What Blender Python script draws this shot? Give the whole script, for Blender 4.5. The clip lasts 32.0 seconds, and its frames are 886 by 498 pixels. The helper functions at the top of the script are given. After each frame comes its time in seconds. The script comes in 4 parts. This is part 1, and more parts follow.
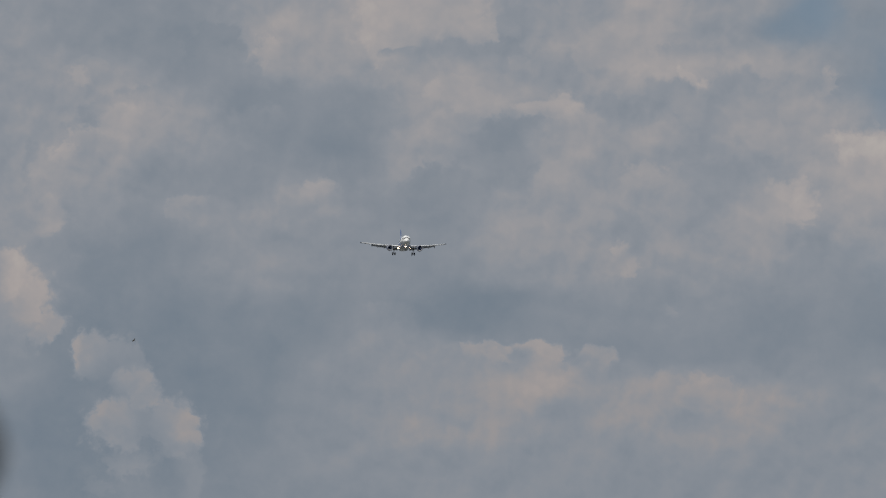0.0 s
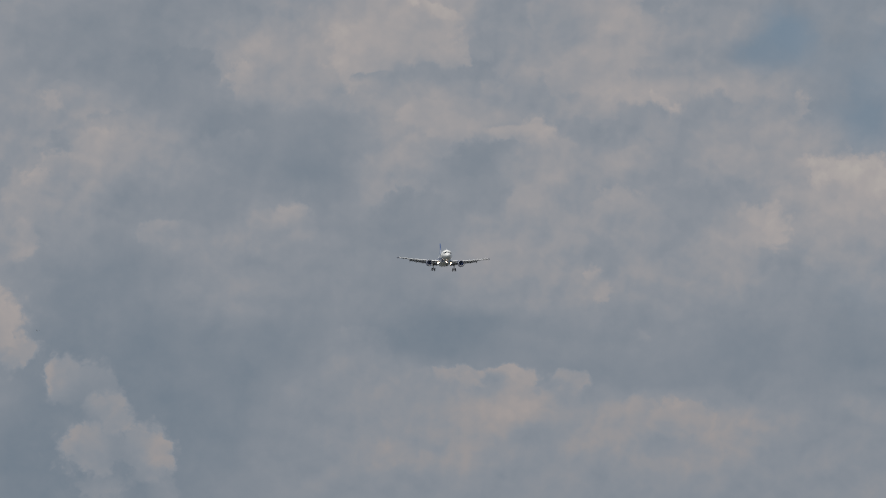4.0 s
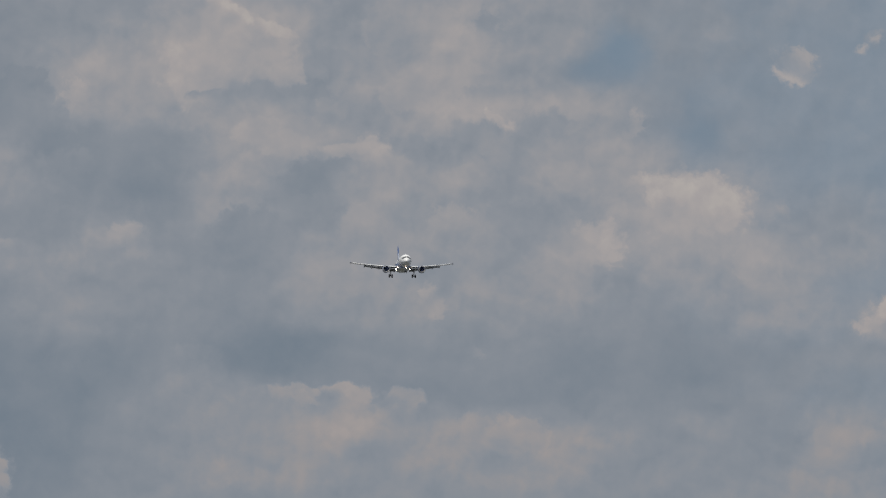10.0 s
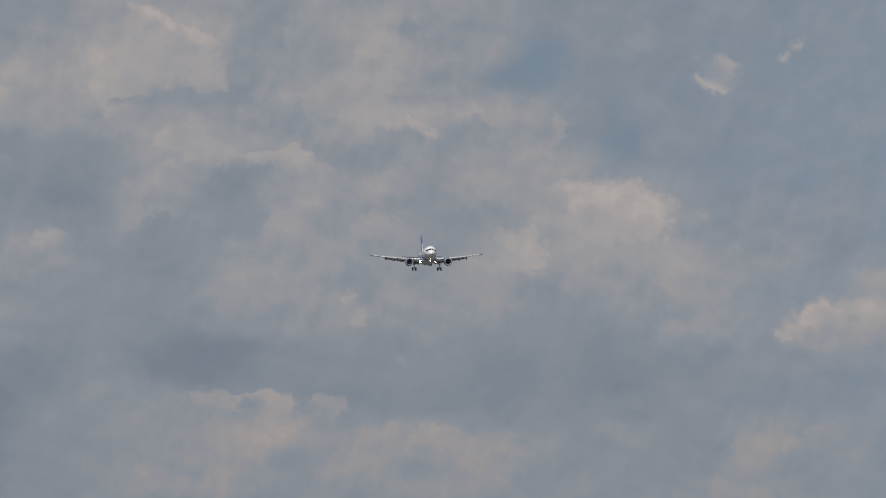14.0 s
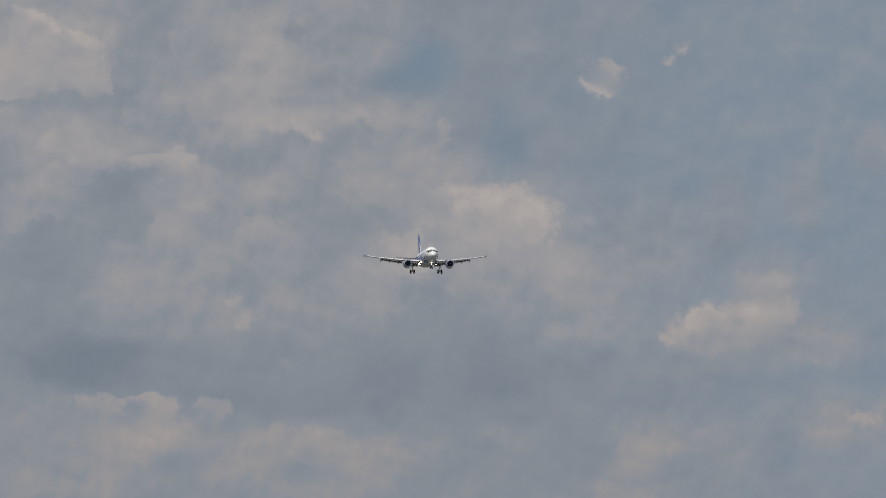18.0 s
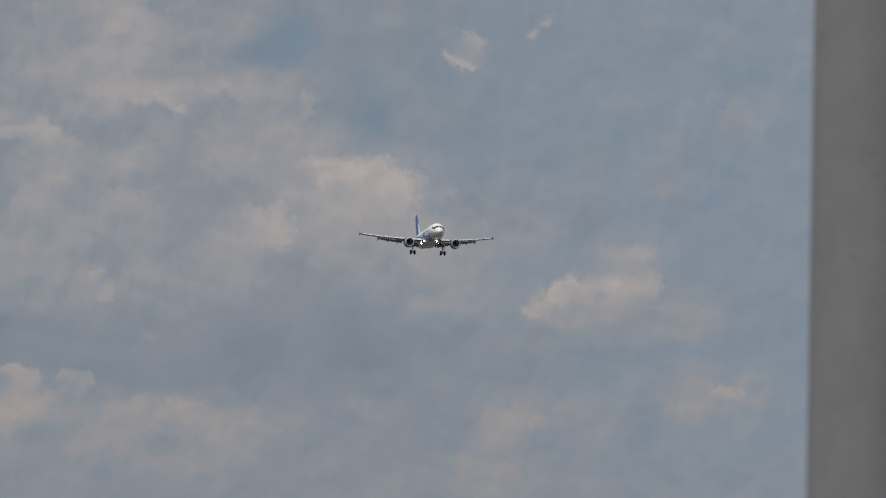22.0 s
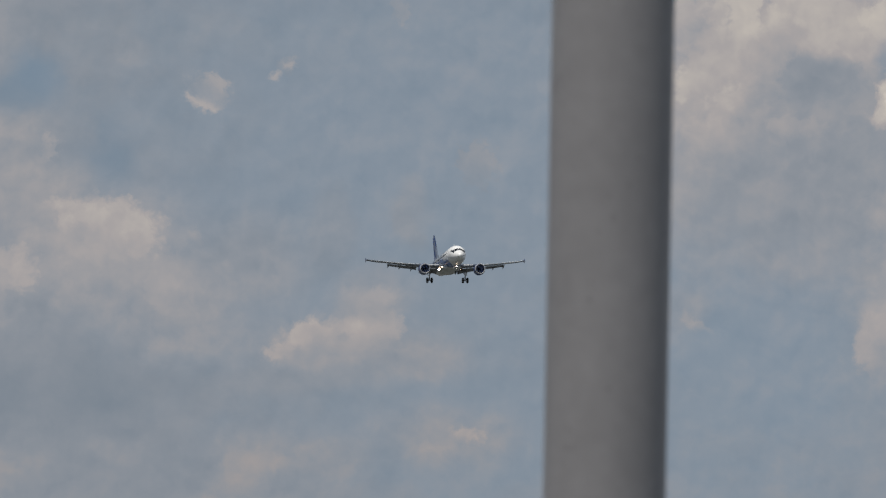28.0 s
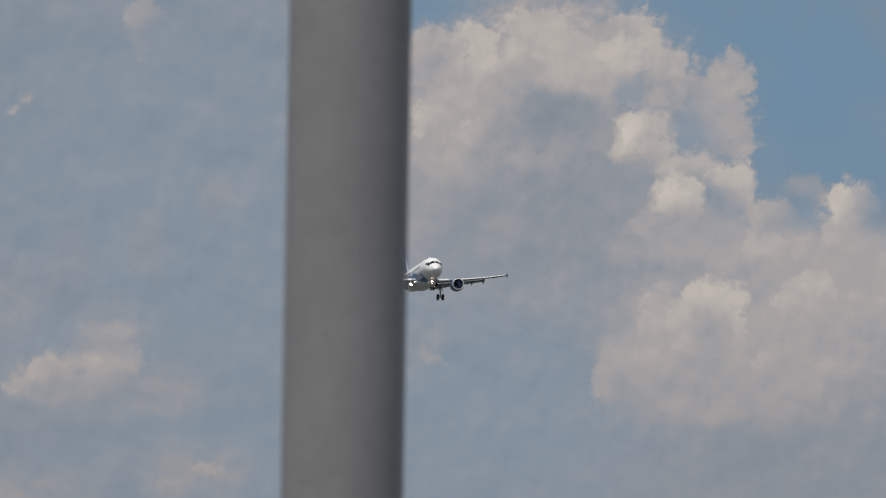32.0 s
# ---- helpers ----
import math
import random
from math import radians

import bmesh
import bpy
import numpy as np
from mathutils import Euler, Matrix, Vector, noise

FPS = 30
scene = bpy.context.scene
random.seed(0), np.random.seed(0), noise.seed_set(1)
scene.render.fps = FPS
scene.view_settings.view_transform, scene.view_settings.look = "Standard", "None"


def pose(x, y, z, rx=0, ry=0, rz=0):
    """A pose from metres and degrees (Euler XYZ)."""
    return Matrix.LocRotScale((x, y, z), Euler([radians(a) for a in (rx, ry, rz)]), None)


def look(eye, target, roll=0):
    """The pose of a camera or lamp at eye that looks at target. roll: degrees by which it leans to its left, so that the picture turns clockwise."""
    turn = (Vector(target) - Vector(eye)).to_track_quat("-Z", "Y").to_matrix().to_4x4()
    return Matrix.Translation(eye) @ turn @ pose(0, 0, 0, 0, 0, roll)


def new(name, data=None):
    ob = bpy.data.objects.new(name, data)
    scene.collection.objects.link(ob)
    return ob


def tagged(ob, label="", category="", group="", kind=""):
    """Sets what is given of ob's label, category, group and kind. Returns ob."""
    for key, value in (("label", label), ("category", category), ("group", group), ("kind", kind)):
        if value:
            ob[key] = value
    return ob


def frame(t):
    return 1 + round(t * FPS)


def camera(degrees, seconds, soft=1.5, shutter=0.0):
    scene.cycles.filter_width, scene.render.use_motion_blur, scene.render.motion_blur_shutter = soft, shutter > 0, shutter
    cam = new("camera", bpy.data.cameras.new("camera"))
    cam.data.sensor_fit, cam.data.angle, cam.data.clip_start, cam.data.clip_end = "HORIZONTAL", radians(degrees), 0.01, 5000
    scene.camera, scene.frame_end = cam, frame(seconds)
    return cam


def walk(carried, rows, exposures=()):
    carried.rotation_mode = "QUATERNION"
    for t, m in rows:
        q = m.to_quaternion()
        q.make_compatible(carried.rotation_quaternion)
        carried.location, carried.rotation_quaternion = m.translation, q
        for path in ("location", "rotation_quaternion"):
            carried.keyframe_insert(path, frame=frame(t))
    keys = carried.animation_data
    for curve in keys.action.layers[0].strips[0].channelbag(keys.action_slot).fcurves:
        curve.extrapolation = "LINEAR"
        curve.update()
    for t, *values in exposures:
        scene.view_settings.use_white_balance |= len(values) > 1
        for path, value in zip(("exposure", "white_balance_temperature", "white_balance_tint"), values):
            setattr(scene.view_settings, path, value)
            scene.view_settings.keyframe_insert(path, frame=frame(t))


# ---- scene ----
# ---------------------------------------------------------------- camera
EYE_Z = 1.6
VIEW = [  # seconds, azimuth, elevation, lean (degrees), sideways shift of the tripod head (metres)
    (0, 5.2500, 3.4800, 1.03, 0.0093),
    (0.5, 5.2155, 3.4719, 1.03, 0.0093),
    (1, 5.2432, 3.5002, 1.01, 0.0093),
    (1.5, 5.3719, 3.5486, 0.99, 0.0093),
    (2, 5.4772, 3.5644, 0.97, 0.0093),
    (2.5, 5.4669, 3.5653, 0.97, 0.0093),
    (3, 5.3926, 3.5820, 0.99, 0.0093),
    (3.5, 5.3568, 3.6076, 0.98, 0.0093),
    (5.5, 5.6180, 3.6197, 0.95, 0.0093),
    (6, 5.6290, 3.6203, 0.94, 0.0093),
    (6.5, 5.7752, 3.6074, 0.91, 0.0093),
    (7, 5.9120, 3.6194, 0.86, 0.0093),
    (7.5, 5.9753, 3.6566, 0.85, 0.0093),
    (8, 5.9716, 3.6978, 0.88, 0.0093),
    (8.5, 5.9839, 3.7073, 0.89, 0.0093),
    (9, 6.0964, 3.7031, 0.88, 0.0093),
    (9.5, 6.2400, 3.6993, 0.86, 0.0093),
    (10, 6.2910, 3.7256, 0.86, 0.0093),
    (10.5, 6.2458, 3.7637, 0.86, 0.0093),
    (11, 6.2270, 3.7624, 0.87, 0.0093),
    (11.5, 6.3065, 3.7150, 0.87, 0.0093),
    (12, 6.4414, 3.7016, 0.87, 0.0093),
    (12.5, 6.5271, 3.7497, 0.87, 0.0093),
    (13, 6.5402, 3.8168, 0.89, 0.0093),
    (13.5, 6.5921, 3.8145, 0.90, 0.0093),
    (14, 6.7134, 3.7715, 0.90, 0.0093),
    (14.5, 6.8375, 3.7589, 0.91, 0.0093),
    (16.5, 7.1753, 3.8118, 0.93, 0.0093),
    (17, 7.3725, 3.7493, 0.90, 0.0093),
    (17.5, 7.4101, 3.7504, 0.90, 0.0093),
    (18, 7.3395, 3.7998, 0.94, 0.0093),
    (18.5, 7.2921, 3.8207, 0.99, 0.0093),
    (19, 7.3913, 3.7830, 1.05, 0.0093),
    (19.5, 7.5418, 3.7597, 1.09, 0.0093),
    (20, 7.6565, 3.7807, 1.07, 0.0093),
    (20.5, 7.7646, 3.8014, 1.03, 0.0037),
    (21, 7.8921, 3.7461, 1.03, -0.0009),
    (21.5, 7.9966, 3.6839, 1.06, 0.0009),
    (22, 8.0868, 3.6650, 1.09, -0.0037),
    (22.5, 8.1745, 3.7102, 1.14, -0.0112),
    (23, 8.2974, 3.7557, 1.18, -0.0177),
    (23.5, 8.4466, 3.7796, 1.18, -0.0177),
    (24, 8.5440, 3.7706, 1.17, -0.0093),
    (24.5, 8.6085, 3.7840, 1.17, -0.0037),
    (25, 8.7045, 3.8107, 1.17, -0.0074),
    (25.5, 8.8200, 3.8394, 1.16, -0.0102),
    (27.5, 9.3591, 3.9092, 1.13, 0.0019),
    (28, 9.4827, 3.9181, 1.11, 0.0056),
    (28.5, 9.5949, 3.9222, 1.14, 0.0056),
    (29, 9.7086, 3.9226, 1.18, -0.0000),
    (29.5, 9.8482, 3.9582, 1.19, 0.0009),
    (30, 10.0709, 4.0154, 1.14, 0.0047),
    (30.5, 10.3502, 4.0469, 1.07, 0.0019),
    (31, 10.5994, 4.0598, 1.03, 0.0028),
    (31.5, 10.7774, 4.0998, 0.98, 0.0047),
    (32, 10.9039, 4.1294, 0.97, 0.0074),
]


def toward(az, el, d=1000.0):
    a, e = radians(az), radians(el)
    return Vector((d * math.sin(a) * math.cos(e), d * math.cos(a) * math.cos(e), d * math.sin(e)))


cam = camera(4.8, 32.0, soft=1.3)
cam.data.dof.use_dof = True
cam.data.dof.focus_distance = 2800.0
cam.data.dof.aperture_fstop = 30.0
walk(cam, [(t, look((dx, 0, EYE_Z), Vector((dx, 0, EYE_Z)) + toward(az, el), lean)) for t, az, el, lean, dx in VIEW],
     exposures=[(0, -0.02), (18, -0.02), (23, -0.05), (25.5, -0.04), (28.5, 0.05), (32, 0.04)])

# ---------------------------------------------------------------- sky, clouds and sun
SUN_EL, SUN_AZ = 69.0, -136.0
world = bpy.data.worlds.new("world")
scene.world = world
world.use_nodes = True
wt = world.node_tree
wt.nodes.clear()


def wn(kind, **values):
    n = wt.nodes.new(kind)
    for k, v in values.items():
        if k == "op":
            n.operation = v
        elif k == "data":
            n.data_type = v
        else:
            n.inputs[int(k[1:])].default_value = v
    return n


def wl(a, out, b, inp):
    wt.links.new(a.outputs[out], b.inputs[inp])


def wmath(op, a, b=None, c=None, clamp=False):
    n = wt.nodes.new("ShaderNodeMath")
    n.operation, n.use_clamp = op, clamp
    for i, v in enumerate((a, b, c)):
        if v is None:
            continue
        if isinstance(v, (int, float)):
            n.inputs[i].default_value = v
        else:
            wt.links.new(v, n.inputs[i])
    return n.outputs[0]


def wramp(fac, stops):
    n = wt.nodes.new("ShaderNodeValToRGB")
    el = n.color_ramp.elements
    while len(el) < len(stops):
        el.new(0.5)
    for e, (p, c) in zip(el, stops):
        e.position, e.color = p, (*c, 1)
    wt.links.new(fac, n.inputs[0])
    return n.outputs[0]


def wmix(fac, a, b):
    n = wt.nodes.new("ShaderNodeMix")
    n.data_type = "RGBA"
    wt.links.new(fac, n.inputs[0])
    wt.links.new(a, n.inputs[6])
    wt.links.new(b, n.inputs[7])
    return n.outputs[2]


def wnoise(vec, scale, detail, rough, lac=2.0, distort=0.0):
    n = wt.nodes.new("ShaderNodeTexNoise")
    n.inputs["Scale"].default_value, n.inputs["Detail"].default_value = scale, detail
    n.inputs["Roughness"].default_value, n.inputs["Lacunarity"].default_value = rough, lac
    n.inputs["Distortion"].default_value = distort
    wt.links.new(vec, n.inputs["Vector"])
    return n


way = wn("ShaderNodeTexCoord")
sep = wn("ShaderNodeSeparateXYZ")
wl(way, "Generated", sep, 0)
az_deg = wmath("MULTIPLY", wmath("ARCTAN2", sep.outputs[0], sep.outputs[1]), 180 / math.pi)
el_deg = wmath("MULTIPLY", wmath("ARCSINE", sep.outputs[2]), 180 / math.pi)
flat = wn("ShaderNodeCombineXYZ")
wt.links.new(az_deg, flat.inputs[0])
wt.links.new(el_deg, flat.inputs[1])


def warp(vec, scale, detail, rough, amount):
    n = wnoise(vec, scale, detail, rough)
    sp = wt.nodes.new("ShaderNodeSeparateColor")
    wl(n, "Color", sp, 0)
    joined = wt.nodes.new("ShaderNodeCombineXYZ")
    wl(sp, 0, joined, 0)
    wl(sp, 1, joined, 1)
    off = wn("ShaderNodeVectorMath", op="SUBTRACT", i1=(0.5, 0.5, 0.0))
    wl(joined, 0, off, 0)
    add = wn("ShaderNodeVectorMath", op="MULTIPLY_ADD", i1=(amount, amount, 0))
    wl(off, 0, add, 0)
    wt.links.new(vec, add.inputs[2])
    return add.outputs[0]


mild = warp(flat.outputs[0], 1.8, 2.0, 0.5, 0.08)
bent = warp(mild, 7.0, 7.0, 0.66, 0.11)
soft_bent = warp(flat.outputs[0], 3.0, 4.0, 0.55, 0.16)


def lobes(vec, scale, smooth_, detail=0.0):
    """Distance from the middle of round lobes, with smaller lobes on them."""
    v = wt.nodes.new("ShaderNodeTexVoronoi")
    v.voronoi_dimensions, v.feature, v.normalize = "2D", "SMOOTH_F1", True
    v.inputs["Scale"].default_value, v.inputs["Smoothness"].default_value = scale, smooth_
    v.inputs["Detail"].default_value, v.inputs["Roughness"].default_value = detail, 0.55
    v.inputs["Lacunarity"].default_value = 2.3
    wt.links.new(vec, v.inputs["Vector"])
    return v.outputs["Distance"]


# cauliflower outlines for the heaps, frayed ones for the veils
curl = wmath("MULTIPLY_ADD", lobes(bent, 9.0, 0.2, 3.0), 1.3, -0.42)
fray = wmath("MULTIPLY_ADD", wnoise(soft_bent, 4.0, 6.0, 0.6).outputs["Fac"], 1.3, -0.65)
LEVEL, CLEAR, GAPS = [0.42], [0.0], []  # how bright the cloud is, how clear the sky is, and where it has gaps
REACH = 2.5


def outline(edge, soft):
    """An outline worn by edge and smoothed over soft; it is added to a fall of 1 over REACH radii."""
    return soft, wmath("MULTIPLY_ADD", edge, -0.5 / soft, (1 + soft - REACH) / (2 * soft))


FIRM, ROUND, FRAYED, THIN = outline(curl, 0.20), outline(curl, 0.35), outline(fray, 0.65), outline(fray, 0.6)
TORN = outline(wmath("MULTIPLY_ADD", wnoise(bent, 22.0, 4.0, 0.6).outputs["Fac"], 2.6, -1.25), 0.45)


def lay(az, el, w, h, level, clear, cover, turn, vec, edge, lit):
    """Lays one cloud, or one gap, over what lies behind it: centre, half width and half height in degrees, turned.
    lit: the side, in degrees from the right, on which its outline is firm; on the other side it fades out."""
    m = wt.nodes.new("ShaderNodeMapping")
    m.vector_type = "TEXTURE"
    m.inputs["Location"].default_value = (az, el, 0)
    m.inputs["Rotation"].default_value = (0, 0, radians(turn))
    m.inputs["Scale"].default_value = (w * REACH, h * REACH, 1)
    wt.links.new(vec, m.inputs["Vector"])
    s = wt.nodes.new("ShaderNodeTexGradient")
    s.gradient_type = "SPHERICAL"
    wt.links.new(m.outputs[0], s.inputs[0])
    alpha = wmath("MULTIPLY_ADD", s.outputs["Fac"], REACH / (2 * edge[0]), edge[1])
    alpha = wmath("SMOOTH_MIN", wmath("SMOOTH_MAX", alpha, 0.0, 0.35), cover, 0.35 * cover)
    if lit is not None:
        k = radians(lit - turn)
        r = 1 / math.hypot(math.cos(k) / w, math.sin(k) / h)
        f = wt.nodes.new("ShaderNodeMapping")
        f.vector_type = "TEXTURE"
        f.inputs["Location"].default_value = (az - r * math.cos(radians(lit)), el - r * math.sin(radians(lit)), 0)
        f.inputs["Rotation"].default_value = (0, 0, radians(lit))
        f.inputs["Scale"].default_value = (1.45 * r, 1, 1)
        wt.links.new(vec, f.inputs["Vector"])
        g = wt.nodes.new("ShaderNodeTexGradient")
        g.gradient_type = "EASING"
        wt.links.new(f.outputs[0], g.inputs[0])
        alpha = wmath("MULTIPLY", alpha, g.outputs["Fac"])
    LEVEL.append(wmath("MULTIPLY_ADD", alpha, wmath("SUBTRACT", level, LEVEL[-1]), LEVEL[-1]))
    if clear:
        GAPS.append((az, el, 1.6 * w, 1.6 * h))
    if any(abs(az - a) < w + c and abs(el - e) < h + d for a, e, c, d in GAPS):
        CLEAR.append(wmath("MULTIPLY_ADD", alpha, wmath("SUBTRACT", clear, CLEAR[-1]), CLEAR[-1]))


def veil(az, el, w, h, level, cover, turn=0.0):
    lay(az, el, w, h, level, 0.0, cover, turn, soft_bent, FRAYED, None)


def heap(az, el, w, h, level, cover, turn=0.0, lit=None):
    lay(az, el, w, h, level, 0.0, cover, turn, bent, TORN if max(w, h) < 0.115 else FIRM if lit is not None else ROUND, lit)


def gap(az, el, w, h, level, clear, cover):
    lay(az, el, w, h, level, clear, cover, 0.0, soft_bent, THIN, None)


# cloud cover, painted from back to front
# broad tones
gap(8.963, 4.397, 1.286, 1.010, 0.22, 0.11, 0.9)
veil(7.759, 3.150, 1.531, 0.184, 0.27, 0.6)
veil(9.581, 4.194, 0.459, 0.918, 0.13, 0.5)
veil(8.071, 2.880, 1.163, 0.245, 0.3, 0.7)
gap(9.567, 4.473, 1.469, 1.286, 0.54, 0.32, 0.9)
gap(11.271, 3.585, 0.796, 1.010, 0.49, 0.34, 0.9)
gap(9.932, 2.949, 0.918, 0.490, 0.41, 0.26, 0.9)
veil(3.017, 4.178, 0.429, 0.704, 0.55, 0.8)
veil(3.653, 4.587, 0.459, 0.276, 0.27, 0.8)
veil(4.150, 4.290, 0.367, 0.398, 0.33, 0.8)
veil(4.553, 4.022, 0.459, 0.337, 0.27, 0.8)
veil(3.777, 2.844, 0.520, 0.673, -0.02, 0.9)
veil(4.298, 2.854, 0.673, 0.612, 0.17, 0.8)
veil(3.048, 2.433, 0.367, 0.398, 0.01, 0.8)
veil(6.454, 4.056, 0.459, 0.214, 0.24, 0.8)
veil(5.429, 3.088, 0.337, 0.110, 0.17, 0.8)
veil(5.860, 2.989, 0.429, 0.110, 0.25, 0.8)
veil(7.391, 3.123, 0.551, 0.122, 0.22, 0.8)
veil(6.224, 3.194, 0.459, 0.122, 0.37, 0.8)
veil(5.935, 2.255, 0.918, 0.138, 0.37, 0.8)
# the far west
veil(3.382, 4.307, 0.230, 0.184, 0.67, 0.8)
heap(3.336, 4.352, 0.153, 0.116, 0.7, 0.6, 0, 100)
heap(3.249, 4.372, 0.049, 0.043, 0.94, 0.6, 0)
heap(3.446, 4.170, 0.245, 0.104, 0.29, 0.8, 20, 120)
veil(3.601, 4.112, 0.337, 0.153, 0.73, 0.8)
heap(3.616, 4.121, 0.245, 0.116, 0.88, 0.7, 0, 110)
heap(3.295, 4.030, 0.086, 0.061, 0.94, 0.7, 0, 120)
heap(3.028, 3.872, 0.055, 0.147, 0.22, 0.8, 0, 180)
veil(3.299, 3.846, 0.276, 0.153, 0.67, 0.8)
heap(3.211, 3.952, 0.067, 0.049, 1, 0.7, 0, 130)
heap(3.146, 3.813, 0.138, 0.122, 0.67, 0.5, 0, 160)
heap(3.104, 3.613, 0.116, 0.104, 0.82, 0.8, 0, 0)
veil(3.703, 3.853, 0.067, 0.129, 0.4, 0.6)
veil(3.362, 3.755, 0.049, 0.122, 0.43, 0.6)
veil(3.847, 4.070, 0.184, 0.184, 0.61, 0.7)
veil(4.130, 3.647, 0.291, 0.116, 0.64, 0.8)
veil(4.065, 3.890, 0.276, 0.122, 0.37, 0.6)
veil(4.647, 3.931, 0.168, 0.147, 0.11, 0.8)
veil(4.513, 3.699, 0.168, 0.138, 0.67, 0.8)
heap(4.558, 3.746, 0.122, 0.092, 0.85, 0.7, 0, 50)
heap(4.573, 3.799, 0.067, 0.043, 0.97, 0.7, 0, 70)
veil(4.835, 3.690, 0.245, 0.184, 0.46, 0.8)
veil(4.289, 3.374, 0.398, 0.153, 0.49, 0.8)
veil(4.481, 4.617, 0.337, 0.184, 0.85, 0.8)
heap(4.299, 4.531, 0.080, 0.073, 1.06, 0.6, 0, 150)
veil(4.576, 4.475, 0.276, 0.092, 0.7, 0.8)
veil(5.001, 4.688, 0.276, 0.214, 0.97, 0.8)
heap(4.732, 4.637, 0.122, 0.184, 0.64, 0.6, 0, 30)
heap(4.971, 4.678, 0.202, 0.190, 1.06, 0.75, 0, 180)
heap(5.022, 4.544, 0.129, 0.040, 0.38, 0.8, 0, 90)
# sunlit clouds low in the west
heap(2.867, 3.134, 0.260, 0.245, 0.58, 0.7, 0, 20)
heap(2.894, 3.303, 0.135, 0.129, 1.06, 0.85, 0, 20)
heap(2.980, 3.151, 0.141, 0.135, 0.97, 0.8, 0, 25)
heap(3.074, 3.028, 0.141, 0.073, 0.82, 0.75, 0, 0)
veil(2.888, 2.798, 0.214, 0.122, 0.37, 0.8)
heap(3.372, 2.862, 0.098, 0.129, 0.58, 0.8, 0, 140)
heap(3.294, 2.897, 0.031, 0.080, 0.85, 0.6, 0, 170)
heap(3.486, 2.793, 0.168, 0.153, 0.45, 0.7, 0, 60)
heap(3.581, 2.672, 0.138, 0.122, 0.61, 0.85, 0, 50)
heap(3.584, 2.489, 0.230, 0.153, 0.64, 0.8, 0, 180)
heap(3.784, 2.462, 0.165, 0.153, 0.7, 0.85, 0, 10)
heap(3.868, 2.234, 0.104, 0.168, 0.41, 0.6, 0, 20)
heap(3.675, 2.377, 0.055, 0.049, 0.09, 0.7, 0)
heap(3.557, 2.289, 0.110, 0.080, 0.45, 0.7, 0, 270)
heap(3.397, 2.146, 0.061, 0.043, 0.38, 0.6, 0)
# the middle, behind the airliner
veil(5.120, 4.032, 0.168, 0.190, 0.73, 0.8)
heap(5.157, 4.039, 0.073, 0.086, 0.97, 0.5, 0, 60)
veil(5.434, 4.527, 0.306, 0.061, 0.43, 0.8)
heap(5.369, 4.695, 0.276, 0.104, 1.06, 0.8, 0, 270)
heap(5.655, 4.516, 0.046, 0.028, 1, 0.7, 0, 90)
veil(5.499, 4.314, 0.306, 0.159, 0.76, 0.8)
heap(5.423, 4.276, 0.122, 0.061, 1, 0.6, 0, 120)
heap(5.654, 4.210, 0.153, 0.055, 0.91, 0.5, 0, 300)
veil(5.611, 4.041, 0.230, 0.138, 0.21, 0.8)
veil(5.387, 3.730, 0.184, 0.168, 0.37, 0.8)
veil(5.902, 4.046, 0.184, 0.122, 0.67, 0.8)
heap(5.993, 4.145, 0.141, 0.098, 1, 0.8, -20, 50)
heap(6.163, 4.035, 0.080, 0.061, 0.94, 0.8, 0, 40)
veil(6.014, 3.834, 0.184, 0.168, 0.73, 0.8)
veil(6.259, 4.665, 0.291, 0.245, 0.7, 0.8)
heap(6.441, 4.775, 0.122, 0.086, 0.94, 0.7, 0, 30)
veil(6.234, 4.343, 0.214, 0.122, 0.61, 0.8)
veil(5.896, 4.383, 0.153, 0.122, 0.52, 0.6)
veil(6.382, 3.794, 0.190, 0.122, 0.64, 0.8)
veil(6.493, 3.628, 0.122, 0.092, 0.58, 0.6)
veil(5.773, 3.569, 0.276, 0.122, 0.64, 0.8)
veil(6.006, 3.389, 0.306, 0.110, 0.61, 0.8)
heap(6.189, 3.445, 0.031, 0.043, 0.91, 0.7, 0, 120)
veil(6.619, 3.446, 0.276, 0.184, 0.55, 0.8)
veil(4.969, 3.049, 0.153, 0.116, 0.58, 0.8)
veil(4.881, 2.833, 0.306, 0.122, 0.43, 0.8)
veil(5.161, 2.624, 0.276, 0.214, 0.7, 0.8)
veil(4.703, 2.524, 0.276, 0.245, 0.4, 0.6)
heap(5.801, 2.850, 0.104, 0.049, 0.97, 0.8, 0, 70)
heap(5.494, 2.875, 0.104, 0.055, 0.85, 0.6, 0, 70)
veil(5.621, 2.663, 0.276, 0.168, 0.82, 0.8)
heap(5.697, 2.677, 0.141, 0.104, 1.03, 0.5, 0, 100)
veil(6.053, 2.512, 0.168, 0.086, 0.43, 0.8)
heap(6.108, 2.825, 0.153, 0.055, 0.61, 0.6, 0, 90)
veil(6.602, 2.665, 0.459, 0.138, 0.67, 0.8)
veil(6.727, 2.554, 0.184, 0.080, 0.67, 0.8)
heap(6.696, 4.593, 0.116, 0.073, 0.41, 0.5, 0)
veil(6.936, 4.570, 0.291, 0.110, 0.64, 0.8)
veil(6.619, 4.258, 0.168, 0.153, 0.67, 0.8)
heap(6.867, 4.308, 0.031, 0.049, 1, 0.8, 0, 60)
heap(6.933, 4.236, 0.018, 0.049, 0.97, 0.8, 0)
veil(7.441, 3.767, 0.337, 0.214, 0.65, 0.8)
veil(7.591, 3.954, 0.153, 0.122, 0.7, 0.8)
